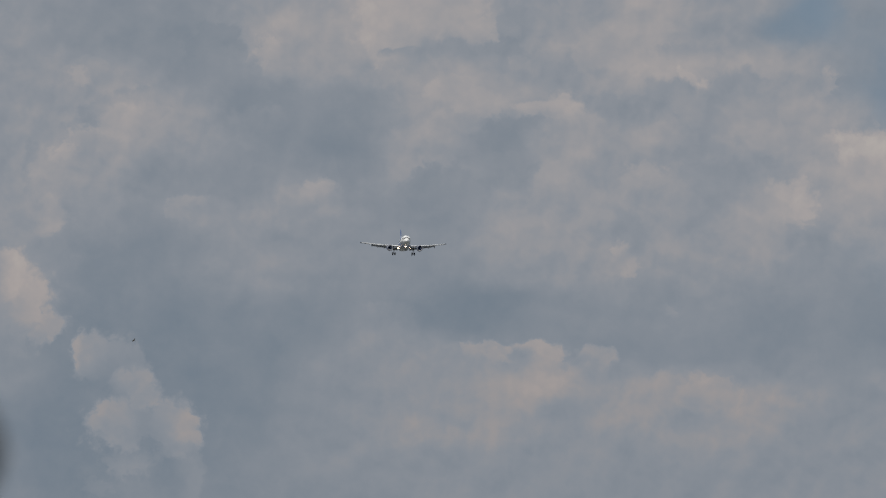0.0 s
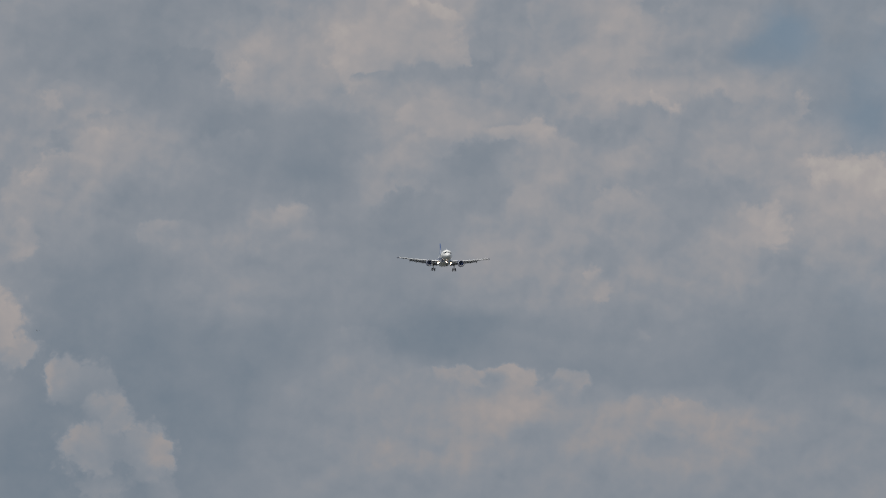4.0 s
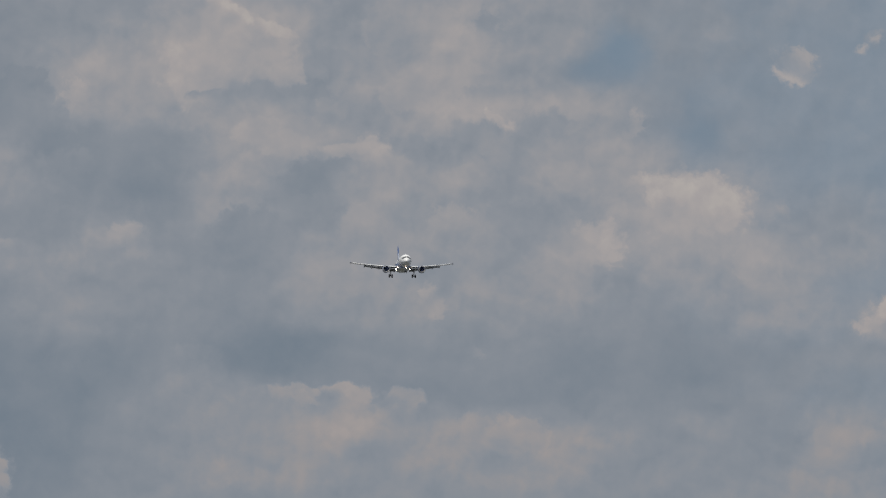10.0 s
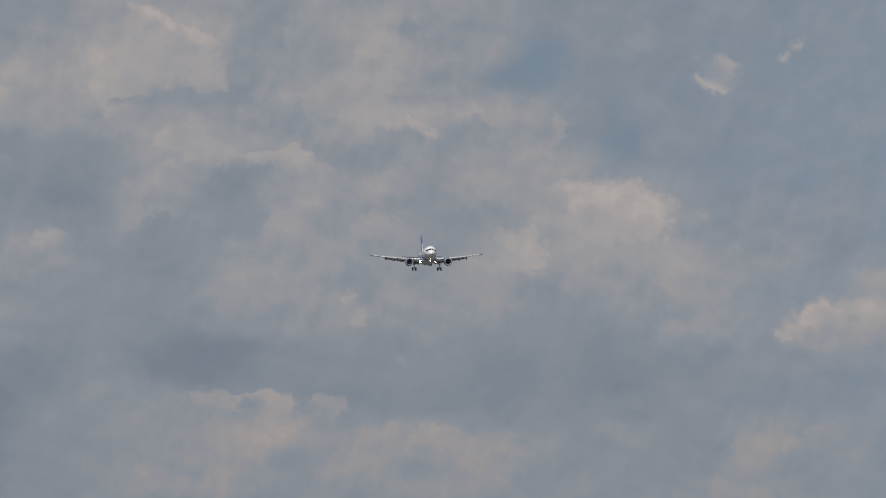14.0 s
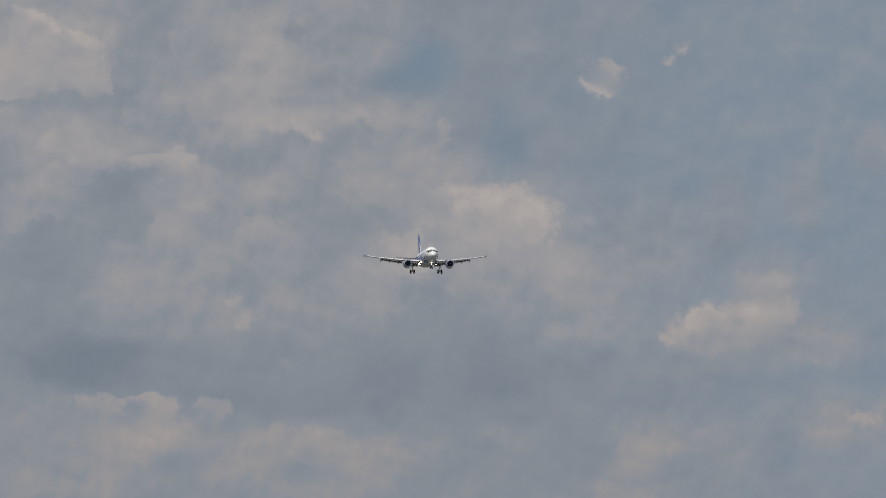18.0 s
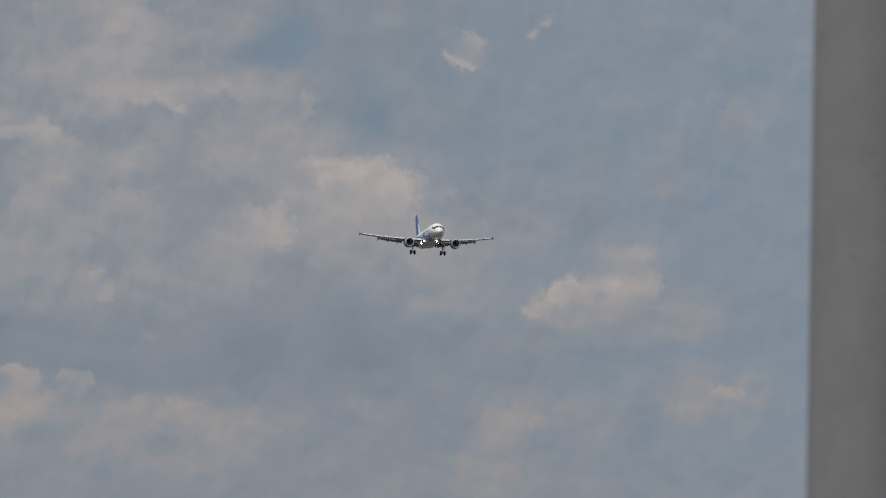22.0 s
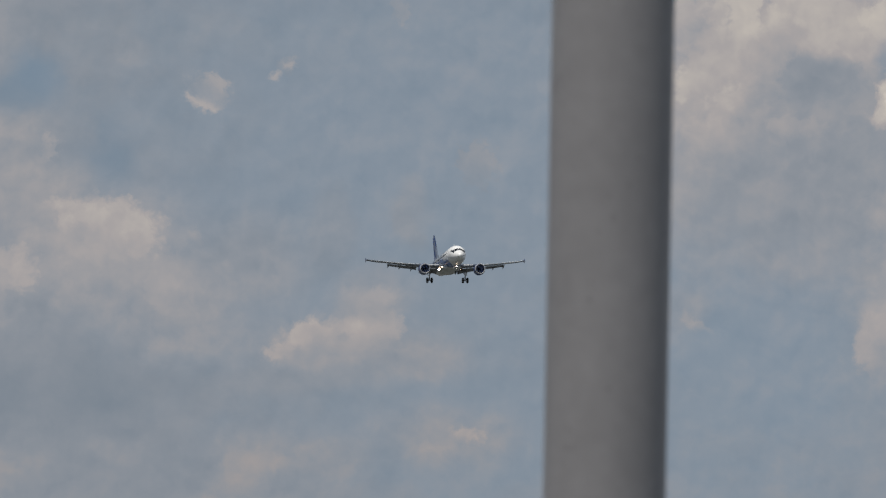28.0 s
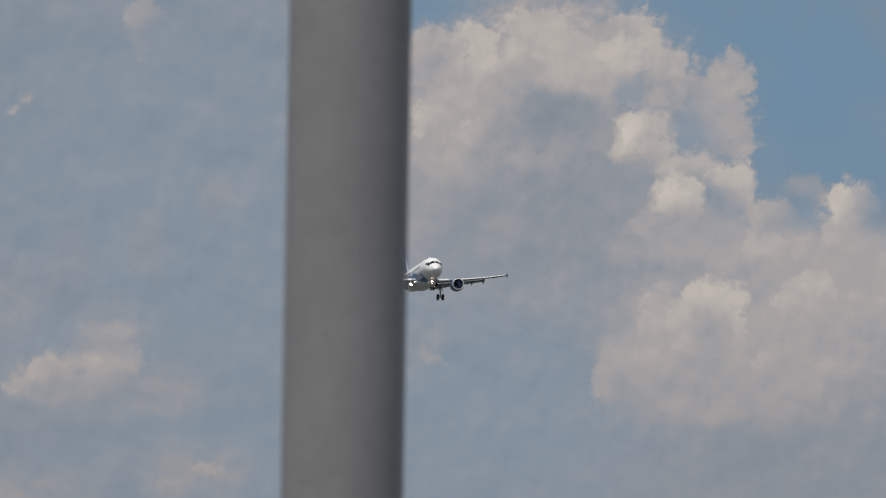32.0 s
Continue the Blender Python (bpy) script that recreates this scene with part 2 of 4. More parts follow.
veil(6.953, 3.636, 0.214, 0.153, 0.64, 0.8)
veil(7.008, 3.943, 0.153, 0.067, 0.33, 0.8)
heap(4.795, 4.210, 0.184, 0.122, 0.35, 0.6, 0, 60)
heap(4.276, 4.109, 0.184, 0.110, 0.45, 0.6, 0, 130)
heap(3.992, 4.532, 0.153, 0.153, 0.16, 0.5, 0, 100)
heap(4.977, 4.335, 0.153, 0.092, 0.58, 0.6, 0, 60)
heap(5.772, 4.472, 0.153, 0.092, 0.61, 0.6, 0, 120)
heap(6.128, 4.264, 0.122, 0.073, 0.41, 0.7, 0, 70)
heap(6.360, 4.207, 0.153, 0.080, 0.25, 0.7, 0, 90)
heap(5.845, 3.831, 0.122, 0.122, 0.88, 0.6, 0, 150)
heap(6.336, 3.839, 0.122, 0.092, 0.82, 0.6, 0, 110)
heap(5.539, 3.764, 0.184, 0.092, 0.32, 0.6, 0, 80)
heap(3.915, 3.673, 0.153, 0.073, 0.64, 0.6, 0, 130)
heap(4.166, 3.372, 0.184, 0.104, 0.48, 0.6, 0, 110)
heap(4.968, 3.111, 0.122, 0.080, 0.67, 0.7, 0, 60)
heap(5.310, 2.872, 0.184, 0.080, 0.7, 0.6, 0, 110)
heap(6.478, 2.740, 0.214, 0.073, 0.82, 0.6, 0, 90)
# the heaped banks ahead
veil(5.149, 4.909, 0.367, 0.214, 0.85, 0.8)
heap(5.132, 4.985, 0.141, 0.049, 1.16, 0.8, -25, 60)
heap(5.333, 4.906, 0.122, 0.037, 1.11, 0.8, -20, 50)
heap(5.402, 4.827, 0.067, 0.073, 1.09, 0.7, 0, 20)
veil(6.287, 4.776, 0.337, 0.306, 0.85, 0.8)
veil(5.857, 4.799, 0.245, 0.184, 0.52, 0.8)
heap(6.514, 4.940, 0.061, 0.073, 0.35, 0.8, 0, 90)
heap(6.607, 4.886, 0.104, 0.067, 0.35, 0.8, 0, 60)
heap(6.530, 4.551, 0.135, 0.055, 0.38, 0.7, 0, 100)
veil(6.719, 4.662, 0.214, 0.184, 0.52, 0.8)
veil(6.928, 4.941, 0.245, 0.184, 0.55, 0.8)
gap(7.222, 4.809, 0.141, 0.122, 0.21, 0.4, 0.9)
gap(7.116, 4.715, 0.122, 0.080, 0.24, 0.3, 0.9)
veil(5.310, 4.513, 0.276, 0.122, 0.55, 0.8)
heap(5.279, 4.543, 0.129, 0.073, 0.41, 0.8, 0, 90)
heap(5.554, 4.555, 0.141, 0.073, 0.38, 0.8, 0, 80)
veil(5.298, 4.336, 0.214, 0.110, 0.85, 0.8)
heap(5.297, 4.360, 0.153, 0.073, 1.03, 0.5, 0, 120)
veil(5.165, 4.052, 0.184, 0.122, 0.64, 0.8)
heap(5.686, 4.092, 0.245, 0.110, 0.25, 0.85, 0, 110)
heap(5.883, 4.224, 0.122, 0.104, 1, 0.7, -30, 60)
heap(5.936, 4.188, 0.043, 0.098, 1.16, 0.7, 30, 30)
heap(6.001, 4.287, 0.080, 0.043, 0.41, 0.8, -20, 70)
veil(6.054, 4.083, 0.214, 0.122, 0.73, 0.8)
heap(5.805, 4.259, 0.184, 0.037, 0.97, 0.7, 0, 90)
veil(6.208, 4.071, 0.122, 0.092, 0.7, 0.8)
veil(6.699, 4.080, 0.551, 0.214, 0.58, 0.8)
veil(6.538, 4.481, 0.245, 0.073, 0.88, 0.8)
veil(6.967, 4.476, 0.337, 0.067, 0.76, 0.8)
heap(6.570, 4.417, 0.073, 0.024, 1.09, 0.6, -35)
heap(6.681, 4.376, 0.092, 0.028, 1.11, 0.7, 0, 90)
heap(6.449, 4.314, 0.153, 0.098, 0.45, 0.9, 0, 90)
heap(6.648, 4.299, 0.104, 0.055, 0.48, 0.9, 0, 90)
heap(6.877, 4.365, 0.184, 0.110, 0.48, 0.9, 0, 100)
heap(7.122, 4.393, 0.184, 0.092, 0.58, 0.9, 0, 80)
heap(7.330, 4.440, 0.055, 0.061, 0.91, 0.55, 0, 30)
veil(7.187, 4.211, 0.306, 0.122, 0.73, 0.8)
veil(6.819, 4.204, 0.184, 0.092, 0.61, 0.6)
heap(6.333, 3.920, 0.092, 0.043, 0.82, 0.6, 0, 80)
veil(6.952, 3.625, 0.184, 0.110, 0.73, 0.8)
heap(7.103, 3.781, 0.153, 0.116, 1, 0.8, 0, 40)
gap(7.691, 4.327, 0.104, 0.184, 0.22, 0.28, 0.9)
veil(7.653, 3.913, 0.367, 0.245, 0.85, 0.8)
heap(7.682, 3.990, 0.245, 0.165, 1.13, 0.9, 0, 45)
heap(7.497, 4.048, 0.122, 0.086, 1.13, 0.8, 0, 130)
heap(7.595, 4.041, 0.110, 0.061, 1.2, 0.6, 0, 110)
heap(7.373, 4.092, 0.086, 0.043, 1.09, 0.8, 20, 60)
veil(8.057, 3.615, 0.276, 0.214, 0.73, 0.8)
heap(7.994, 3.705, 0.122, 0.153, 0.88, 0.4, 0, 160)
heap(8.131, 3.947, 0.040, 0.040, 0.7, 0.7, 0, 40)
heap(8.178, 4.737, 0.110, 0.083, 0.7, 0.6, 0, 60)
heap(8.226, 4.775, 0.055, 0.043, 0.91, 0.6, 0, 60)
heap(8.160, 4.697, 0.086, 0.043, 1.16, 0.8, -25, 240)
heap(8.605, 4.886, 0.049, 0.043, 0.64, 0.5, 40, 60)
veil(7.763, 4.956, 0.092, 0.073, 0.52, 0.6)
veil(8.879, 3.997, 0.104, 0.184, 0.43, 0.5)
veil(8.452, 3.836, 0.276, 0.184, 0.52, 0.8)
veil(9.292, 4.035, 0.043, 0.104, 0.43, 0.5, 30)
heap(9.669, 4.379, 0.086, 0.104, 0.38, 0.45, 0)
heap(6.422, 4.105, 0.141, 0.080, 0.67, 0.6, 0, 120)
heap(6.702, 3.896, 0.184, 0.092, 0.38, 0.6, 0, 90)
heap(6.943, 4.115, 0.153, 0.104, 0.7, 0.6, 0, 60)
heap(5.231, 3.808, 0.184, 0.110, 0.25, 0.7, 0, 110)
heap(5.536, 3.905, 0.214, 0.092, 0.35, 0.6, 0, 80)
heap(6.275, 3.766, 0.184, 0.092, 0.61, 0.6, 0, 60)
heap(5.092, 4.693, 0.153, 0.080, 0.88, 0.6, 0, 60)
heap(5.644, 4.703, 0.122, 0.104, 0.35, 0.6, 0, 160)
heap(6.076, 4.558, 0.141, 0.092, 0.82, 0.6, 0, 220)
heap(5.977, 4.924, 0.141, 0.122, 0.7, 0.5, 0, 180)
heap(7.183, 3.746, 0.086, 0.092, 1.09, 0.8, 0, 10)
# under the heaps
veil(5.755, 3.664, 0.291, 0.184, 0.61, 0.8)
veil(6.003, 3.500, 0.214, 0.110, 0.55, 0.8)
heap(6.219, 3.483, 0.043, 0.049, 0.94, 0.7, 0, 120)
heap(6.263, 3.392, 0.046, 0.061, 0.85, 0.7, 0, 320)
heap(6.451, 3.166, 0.049, 0.031, 0.88, 0.7, 0, 40)
veil(6.347, 3.191, 0.104, 0.031, 0.55, 0.6)
veil(6.634, 3.399, 0.168, 0.092, 0.58, 0.8)
veil(5.052, 3.498, 0.276, 0.276, 0.33, 0.5)
veil(5.427, 3.138, 0.367, 0.122, 0.01, 0.8)
veil(6.102, 3.120, 0.398, 0.110, 0.32, 0.8)
veil(6.505, 2.937, 0.429, 0.086, 0.21, 0.8)
veil(5.466, 2.695, 0.520, 0.202, 0.49, 0.8)
heap(5.753, 2.914, 0.135, 0.073, 0.94, 0.8, 0, 60)
heap(6.076, 2.889, 0.122, 0.073, 0.7, 0.8, 0, 60)
veil(5.726, 2.761, 0.184, 0.110, 0.79, 0.8)
veil(5.187, 2.858, 0.214, 0.153, 0.46, 0.8)
heap(5.493, 2.909, 0.122, 0.067, 0.88, 0.5, 0, 90)
veil(6.540, 2.668, 0.459, 0.129, 0.64, 0.8)
heap(6.724, 2.718, 0.153, 0.092, 0.88, 0.5, 0, 70)
heap(6.661, 2.787, 0.061, 0.037, 0.85, 0.6, 0, 80)
veil(5.928, 2.620, 0.104, 0.049, 0.37, 0.8)
veil(6.665, 2.542, 0.184, 0.061, 0.43, 0.8)
veil(6.022, 2.506, 0.214, 0.073, 0.43, 0.6)
# the lone low bank
veil(8.982, 3.356, 0.459, 0.141, 0.67, 0.8)
heap(8.905, 3.416, 0.282, 0.104, 0.94, 0.85, 0, 90)
heap(8.797, 3.438, 0.135, 0.061, 1.13, 0.7, 0, 110)
heap(9.119, 3.444, 0.159, 0.129, 0.97, 0.8, 0, 60)
heap(8.957, 3.392, 0.028, 0.049, 0.64, 0.6, -30)
heap(8.621, 3.343, 0.092, 0.049, 0.97, 0.8, 0, 160)
veil(9.085, 3.603, 0.129, 0.080, 0.67, 0.8)
veil(9.320, 3.331, 0.245, 0.092, 0.61, 0.7)
veil(8.648, 3.181, 0.367, 0.055, 0.43, 0.6)
heap(8.503, 2.704, 0.184, 0.110, 0.7, 0.8, 0, 110)
veil(8.353, 2.548, 0.184, 0.153, 0.61, 0.8)
veil(8.870, 2.772, 0.184, 0.092, 0.55, 0.7)
veil(7.704, 2.781, 0.135, 0.055, 0.52, 0.7)
# thin scraps to the east
heap(8.553, 4.838, 0.043, 0.031, 1.09, 0.8, 0, 140)
heap(8.623, 4.891, 0.028, 0.028, 1, 0.8, 0, 60)
heap(9.251, 5.331, 0.098, 0.122, 0.85, 0.7, 0, 110)
heap(9.231, 5.202, 0.049, 0.061, 0.64, 0.5, 0)
heap(9.676, 4.383, 0.098, 0.080, 0.58, 0.5, 0, 90)
veil(9.297, 4.131, 0.073, 0.122, 0.49, 0.6)
veil(9.121, 3.669, 0.153, 0.122, 0.64, 0.6)
heap(9.152, 3.639, 0.073, 0.049, 0.82, 0.5, 0, 60)
veil(9.503, 2.895, 0.306, 0.135, 0.64, 0.8)
heap(9.610, 2.912, 0.104, 0.049, 0.97, 0.8, 0, 60)
veil(8.492, 2.785, 0.184, 0.122, 0.64, 0.8)
heap(10.867, 3.523, 0.110, 0.040, 0.97, 0.8, -35, 90)
veil(10.779, 3.607, 0.122, 0.092, 0.58, 0.6)
# the blue sky behind the towers
gap(12.717, 5.081, 0.857, 0.735, 0.25, 1, 1)
gap(12.129, 5.376, 0.245, 0.245, 0.25, 1, 0.9)
gap(10.855, 5.399, 0.276, 0.153, 0.25, 1, 0.9)
gap(13.095, 4.536, 0.367, 0.276, 0.25, 0.8, 0.9)
# the towers
veil(11.436, 4.660, 0.827, 0.643, 0.67, 0.95)
heap(11.489, 5.089, 0.582, 0.367, 1.11, 0.95, 0)
heap(10.843, 5.169, 0.178, 0.159, 1.09, 0.9, 0, 120)
heap(11.034, 4.836, 0.337, 0.306, 1.06, 0.9, 0, 150)
veil(10.945, 4.620, 0.276, 0.337, 1, 0.8)
heap(11.135, 5.190, 0.147, 0.147, 1.46, 0.9, 0, 100)
heap(11.026, 5.234, 0.122, 0.110, 1.31, 0.7, 0, 120)
heap(11.229, 5.219, 0.043, 0.067, 0.82, 0.8, 0, 180)
heap(11.424, 5.287, 0.214, 0.147, 1.27, 0.85, 0, 90)
heap(11.673, 5.138, 0.245, 0.141, 1.24, 0.8, 0, 100)
heap(11.872, 5.163, 0.122, 0.129, 1.44, 0.85, 0, 110)
heap(11.915, 5.326, 0.153, 0.141, 1.16, 0.9, 0, 60)
heap(12.015, 5.206, 0.061, 0.153, 1.24, 0.9, 0, 30)
heap(12.119, 5.070, 0.104, 0.178, 1.09, 0.9, 0, 30)
heap(12.014, 4.930, 0.092, 0.055, 1.18, 0.8, 0, 80)
gap(11.915, 4.990, 0.073, 0.092, 0.57, 0.35, 0.8)
heap(10.773, 4.831, 0.049, 0.092, 1.38, 0.7, 0, 180)
heap(11.021, 4.707, 0.110, 0.104, 1.33, 0.5, 0, 140)
heap(10.901, 4.543, 0.104, 0.098, 1.24, 0.5, 0, 160)
heap(10.798, 4.281, 0.122, 0.153, 0.94, 0.5, 0, 180)
veil(11.541, 4.769, 0.306, 0.260, 0.49, 0.95)
heap(11.509, 4.875, 0.190, 0.141, 0.41, 0.7, 0, 90)
veil(11.680, 4.710, 0.153, 0.110, 0.61, 0.6)
veil(11.613, 5.067, 0.184, 0.067, 1.11, 0.7)
veil(11.382, 4.230, 0.643, 0.367, 0.49, 0.95)
heap(11.406, 4.613, 0.153, 0.061, 0.85, 0.5, 0, 100)
heap(12.322, 4.859, 0.245, 0.276, 0.94, 0.9, 0, 40)
heap(12.442, 5.045, 0.122, 0.165, 1, 0.9, 0, 45)
heap(12.463, 4.739, 0.135, 0.122, 0.97, 0.85, 0, 20)
gap(12.225, 4.781, 0.067, 0.080, 0.57, 0.5, 0.7)
heap(11.987, 4.715, 0.171, 0.159, 1.33, 0.9, 0, 120)
heap(11.925, 4.785, 0.080, 0.104, 1.6, 0.9, 0, 150)
heap(12.044, 4.634, 0.110, 0.110, 1.35, 0.7, 0, 60)
heap(12.251, 4.552, 0.184, 0.122, 1.18, 0.85, 0, 90)
heap(12.177, 4.413, 0.141, 0.135, 1.53, 0.85, 0, 70)
heap(12.147, 4.381, 0.086, 0.092, 1.71, 0.6, 0, 120)
heap(12.062, 4.297, 0.122, 0.080, 1.35, 0.6, 0, 190)
heap(12.477, 4.449, 0.147, 0.159, 1.31, 0.9, 0, 45)
heap(12.451, 4.525, 0.104, 0.067, 1.44, 0.6, 0, 80)
veil(12.273, 4.200, 0.367, 0.153, 0.88, 0.8)
heap(12.685, 4.299, 0.135, 0.122, 1.18, 0.85, 0, 130)
heap(12.852, 4.440, 0.153, 0.104, 0.67, 0.8, 0, 60)
veil(12.796, 4.133, 0.337, 0.184, 0.94, 0.8)
heap(12.719, 4.147, 0.171, 0.080, 1.22, 0.6, 0, 120)
heap(13.124, 4.338, 0.159, 0.190, 1.2, 0.9, 0, 140)
heap(13.067, 4.398, 0.073, 0.122, 1.53, 0.8, 0, 150)
veil(13.166, 4.017, 0.337, 0.276, 1.11, 0.8)
heap(12.705, 4.055, 0.135, 0.073, 0.91, 0.6, -40, 280)
heap(11.778, 4.421, 0.276, 0.184, 0.41, 0.6, 0, 180)
# their lower flanks
veil(12.374, 3.697, 0.490, 0.321, 0.88, 0.8)
veil(12.896, 3.675, 0.429, 0.337, 0.97, 0.8)
heap(12.159, 3.723, 0.184, 0.214, 1.18, 0.7, 0, 180)
heap(12.356, 3.856, 0.190, 0.129, 1.42, 0.85, 0, 80)
heap(12.416, 3.896, 0.104, 0.061, 1.57, 0.7, 0, 60)
heap(12.226, 3.725, 0.104, 0.122, 1.31, 0.7, 0, 180)
heap(12.484, 3.723, 0.061, 0.110, 1.44, 0.7, 0, 0)
heap(12.838, 3.858, 0.122, 0.104, 1.27, 0.7, 0, 120)
heap(12.922, 3.951, 0.122, 0.073, 1.29, 0.6, 0, 70)
heap(12.684, 3.549, 0.245, 0.092, 1.2, 0.5, 0, 90)
heap(12.559, 3.654, 0.153, 0.080, 0.82, 0.6, 20, 270)
veil(12.039, 3.568, 0.184, 0.153, 1, 0.8)
heap(11.826, 3.442, 0.104, 0.141, 0.97, 0.7, 0, 170)
heap(11.779, 3.472, 0.055, 0.080, 1.03, 0.5, 0, 180)
veil(11.773, 3.839, 0.092, 0.061, 0.7, 0.7)
veil(12.350, 3.344, 0.459, 0.153, 0.79, 0.8)
veil(12.818, 2.909, 0.673, 0.214, 0.43, 0.9)
# end of the cloud cover

body, open_sky = LEVEL[-1], CLEAR[-1]


def rise(vec):
    """Height of heaped cloud: broad fractal rise with round heads on it."""
    n = wnoise(vec, 3.6, 3.0, 0.50)
    return wmath("MULTIPLY_ADD", lobes(vec, 4.2, 0.35, 2.0), -0.70, n.outputs["Fac"])


off = wn("ShaderNodeVectorMath", op="ADD", i1=(-0.03, 0.06, 0))
wt.links.new(bent, off.inputs[0])
relief = wmath("SUBTRACT", rise(bent), rise(off.outputs[0]))
broad = wnoise(soft_bent, 3.2, 6.0, 0.55)
strength = wmath("MINIMUM", wmath("MULTIPLY", wmath("MAXIMUM", wmath("SUBTRACT", body, 0.15), 0.08), 1.5), 0.6)
level = wmath("ADD", body, wmath("MULTIPLY_ADD", relief, strength, wmath("MULTIPLY_ADD", broad.outputs["Fac"], 0.50, -0.25)))
tone = wramp(wmath("MULTIPLY", level, 0.5, clamp=True), [
    (0.00, (0.170, 0.210, 0.257)),
    (0.25, (0.260, 0.281, 0.315)),
    (0.50, (0.376, 0.352, 0.351)),
    (0.75, (0.512, 0.470, 0.425)),
    (1.00, (0.680, 0.625, 0.580))])

# sunlit cloud low over the horizon is reddened by the haze before it
low = wn("ShaderNodeMapRange", i1=3.7, i2=2.6)
wt.links.new(el_deg, low.inputs[0])
sunlit = wn("ShaderNodeMapRange", i1=0.40, i2=0.75)
wt.links.new(level, sunlit.inputs[0])
haze = wt.nodes.new("ShaderNodeMix")
haze.data_type, haze.blend_type = "RGBA", "MULTIPLY"
wt.links.new(wmath("MULTIPLY", low.outputs[0], sunlit.outputs[0]), haze.inputs[0])
wt.links.new(tone, haze.inputs[6])
haze.inputs[7].default_value = (1.02, 0.965, 0.925, 1)
tone = haze.outputs[2]

nishita = wt.nodes.new("ShaderNodeTexSky")
nishita.sky_type, nishita.sun_disc = "NISHITA", False
nishita.sun_elevation, nishita.sun_rotation = radians(SUN_EL), radians(SUN_AZ)
nishita.air_density, nishita.dust_density, nishita.ozone_density = 1.0, 0.6, 2.0
lift = wn("ShaderNodeVectorMath", op="ADD", i1=(0, 0, 0.30))
wl(way, "Generated", lift, 0)
unit = wn("ShaderNodeVectorMath", op="NORMALIZE")
wl(lift, 0, unit, 0)
wl(unit, 0, nishita, 0)
blue = wn("ShaderNodeMix", data="RGBA", i0=1.0)
blue.blend_type = "MULTIPLY"
wl(nishita, 0, blue, 6)
blue.inputs[7].default_value = (0.102, 0.108, 0.091, 1)
clear = open_sky
# higher up the cloud cover is broken
cover = wnoise(way.outputs["Generated"], 3.0, 6.0, 0.6)
high = wn("ShaderNodeMapRange", i1=8.0, i2=30.0)
wt.links.new(el_deg, high.inputs[0])
clear = wmath("MAXIMUM", clear, wmath("MULTIPLY", high.outputs[0], wmath("MULTIPLY_ADD", cover.outputs["Fac"], 3.0, -1.2, clamp=True)))
sky = wmix(clear, tone, blue.outputs[2])
bg = wn("ShaderNodeBackground", i1=1.0)
wt.links.new(sky, bg.inputs[0])
wout = wn("ShaderNodeOutputWorld")
wl(bg, 0, wout, 0)
world.cycles.sampling_method = "NONE"

sun = new("sun", bpy.data.lights.new("sun", "SUN"))
sun.data.energy, sun.data.angle, sun.data.color = 3.2, radians(0.5), (1.0, 0.95, 0.88)
sun.matrix_world = look(toward(SUN_AZ, SUN_EL, 100), (0, 0, 0))

# ---------------------------------------------------------------- materials


def material(name, color, rough=0.5, metal=0.0, var=0.06, scale=4.0, bump=0.0, bump_scale=40.0):
    """A surface with broad staining and fine grain."""
    m = bpy.data.materials.new(name)
    m.use_nodes = True
    t = m.node_tree
    p = t.nodes["Principled BSDF"]
    p.inputs["Roughness"].default_value, p.inputs["Metallic"].default_value = rough, metal
    co = t.nodes.new("ShaderNodeTexCoord")
    a, b = t.nodes.new("ShaderNodeTexNoise"), t.nodes.new("ShaderNodeTexNoise")
    a.inputs["Scale"].default_value, a.inputs["Detail"].default_value = scale * 0.15, 5
    b.inputs["Scale"].default_value, b.inputs["Detail"].default_value = scale, 4
    mx = t.nodes.new("ShaderNodeMath")
    mx.operation = "ADD"
    mr = t.nodes.new("ShaderNodeMapRange")
    mr.inputs[1].default_value, mr.inputs[2].default_value = 0.6, 1.4
    mr.inputs[3].default_value, mr.inputs[4].default_value = 1 - var * 2, 1 + var * 2
    hsv = t.nodes.new("ShaderNodeHueSaturation")
    hsv.inputs["Color"].default_value = (*color, 1)
    for n in (a, b):
        t.links.new(co.outputs["Object"], n.inputs["Vector"])
    t.links.new(a.outputs["Fac"], mx.inputs[0])
    t.links.new(b.outputs["Fac"], mx.inputs[1])
    t.links.new(mx.outputs[0], mr.inputs[0])
    t.links.new(mr.outputs[0], hsv.inputs["Value"])
    t.links.new(hsv.outputs[0], p.inputs["Base Color"])
    if bump:
        c = t.nodes.new("ShaderNodeTexNoise")
        c.inputs["Scale"].default_value, c.inputs["Detail"].default_value = bump_scale, 4
        t.links.new(co.outputs["Object"], c.inputs["Vector"])
        bp = t.nodes.new("ShaderNodeBump")
        bp.inputs["Strength"].default_value = bump
        bp.inputs["Distance"].default_value = 0.01
        t.links.new(c.outputs["Fac"], bp.inputs["Height"])
        t.links.new(bp.outputs[0], p.inputs["Normal"])
    return m


def glow(name, color, strength):
    m = bpy.data.materials.new(name)
    m.use_nodes = True
    p = m.node_tree.nodes["Principled BSDF"]
    p.inputs["Base Color"].default_value = (0.8, 0.8, 0.8, 1)
    p.inputs["Emission Color"].default_value = (*color, 1)
    p.inputs["Emission Strength"].default_value = strength
    return m


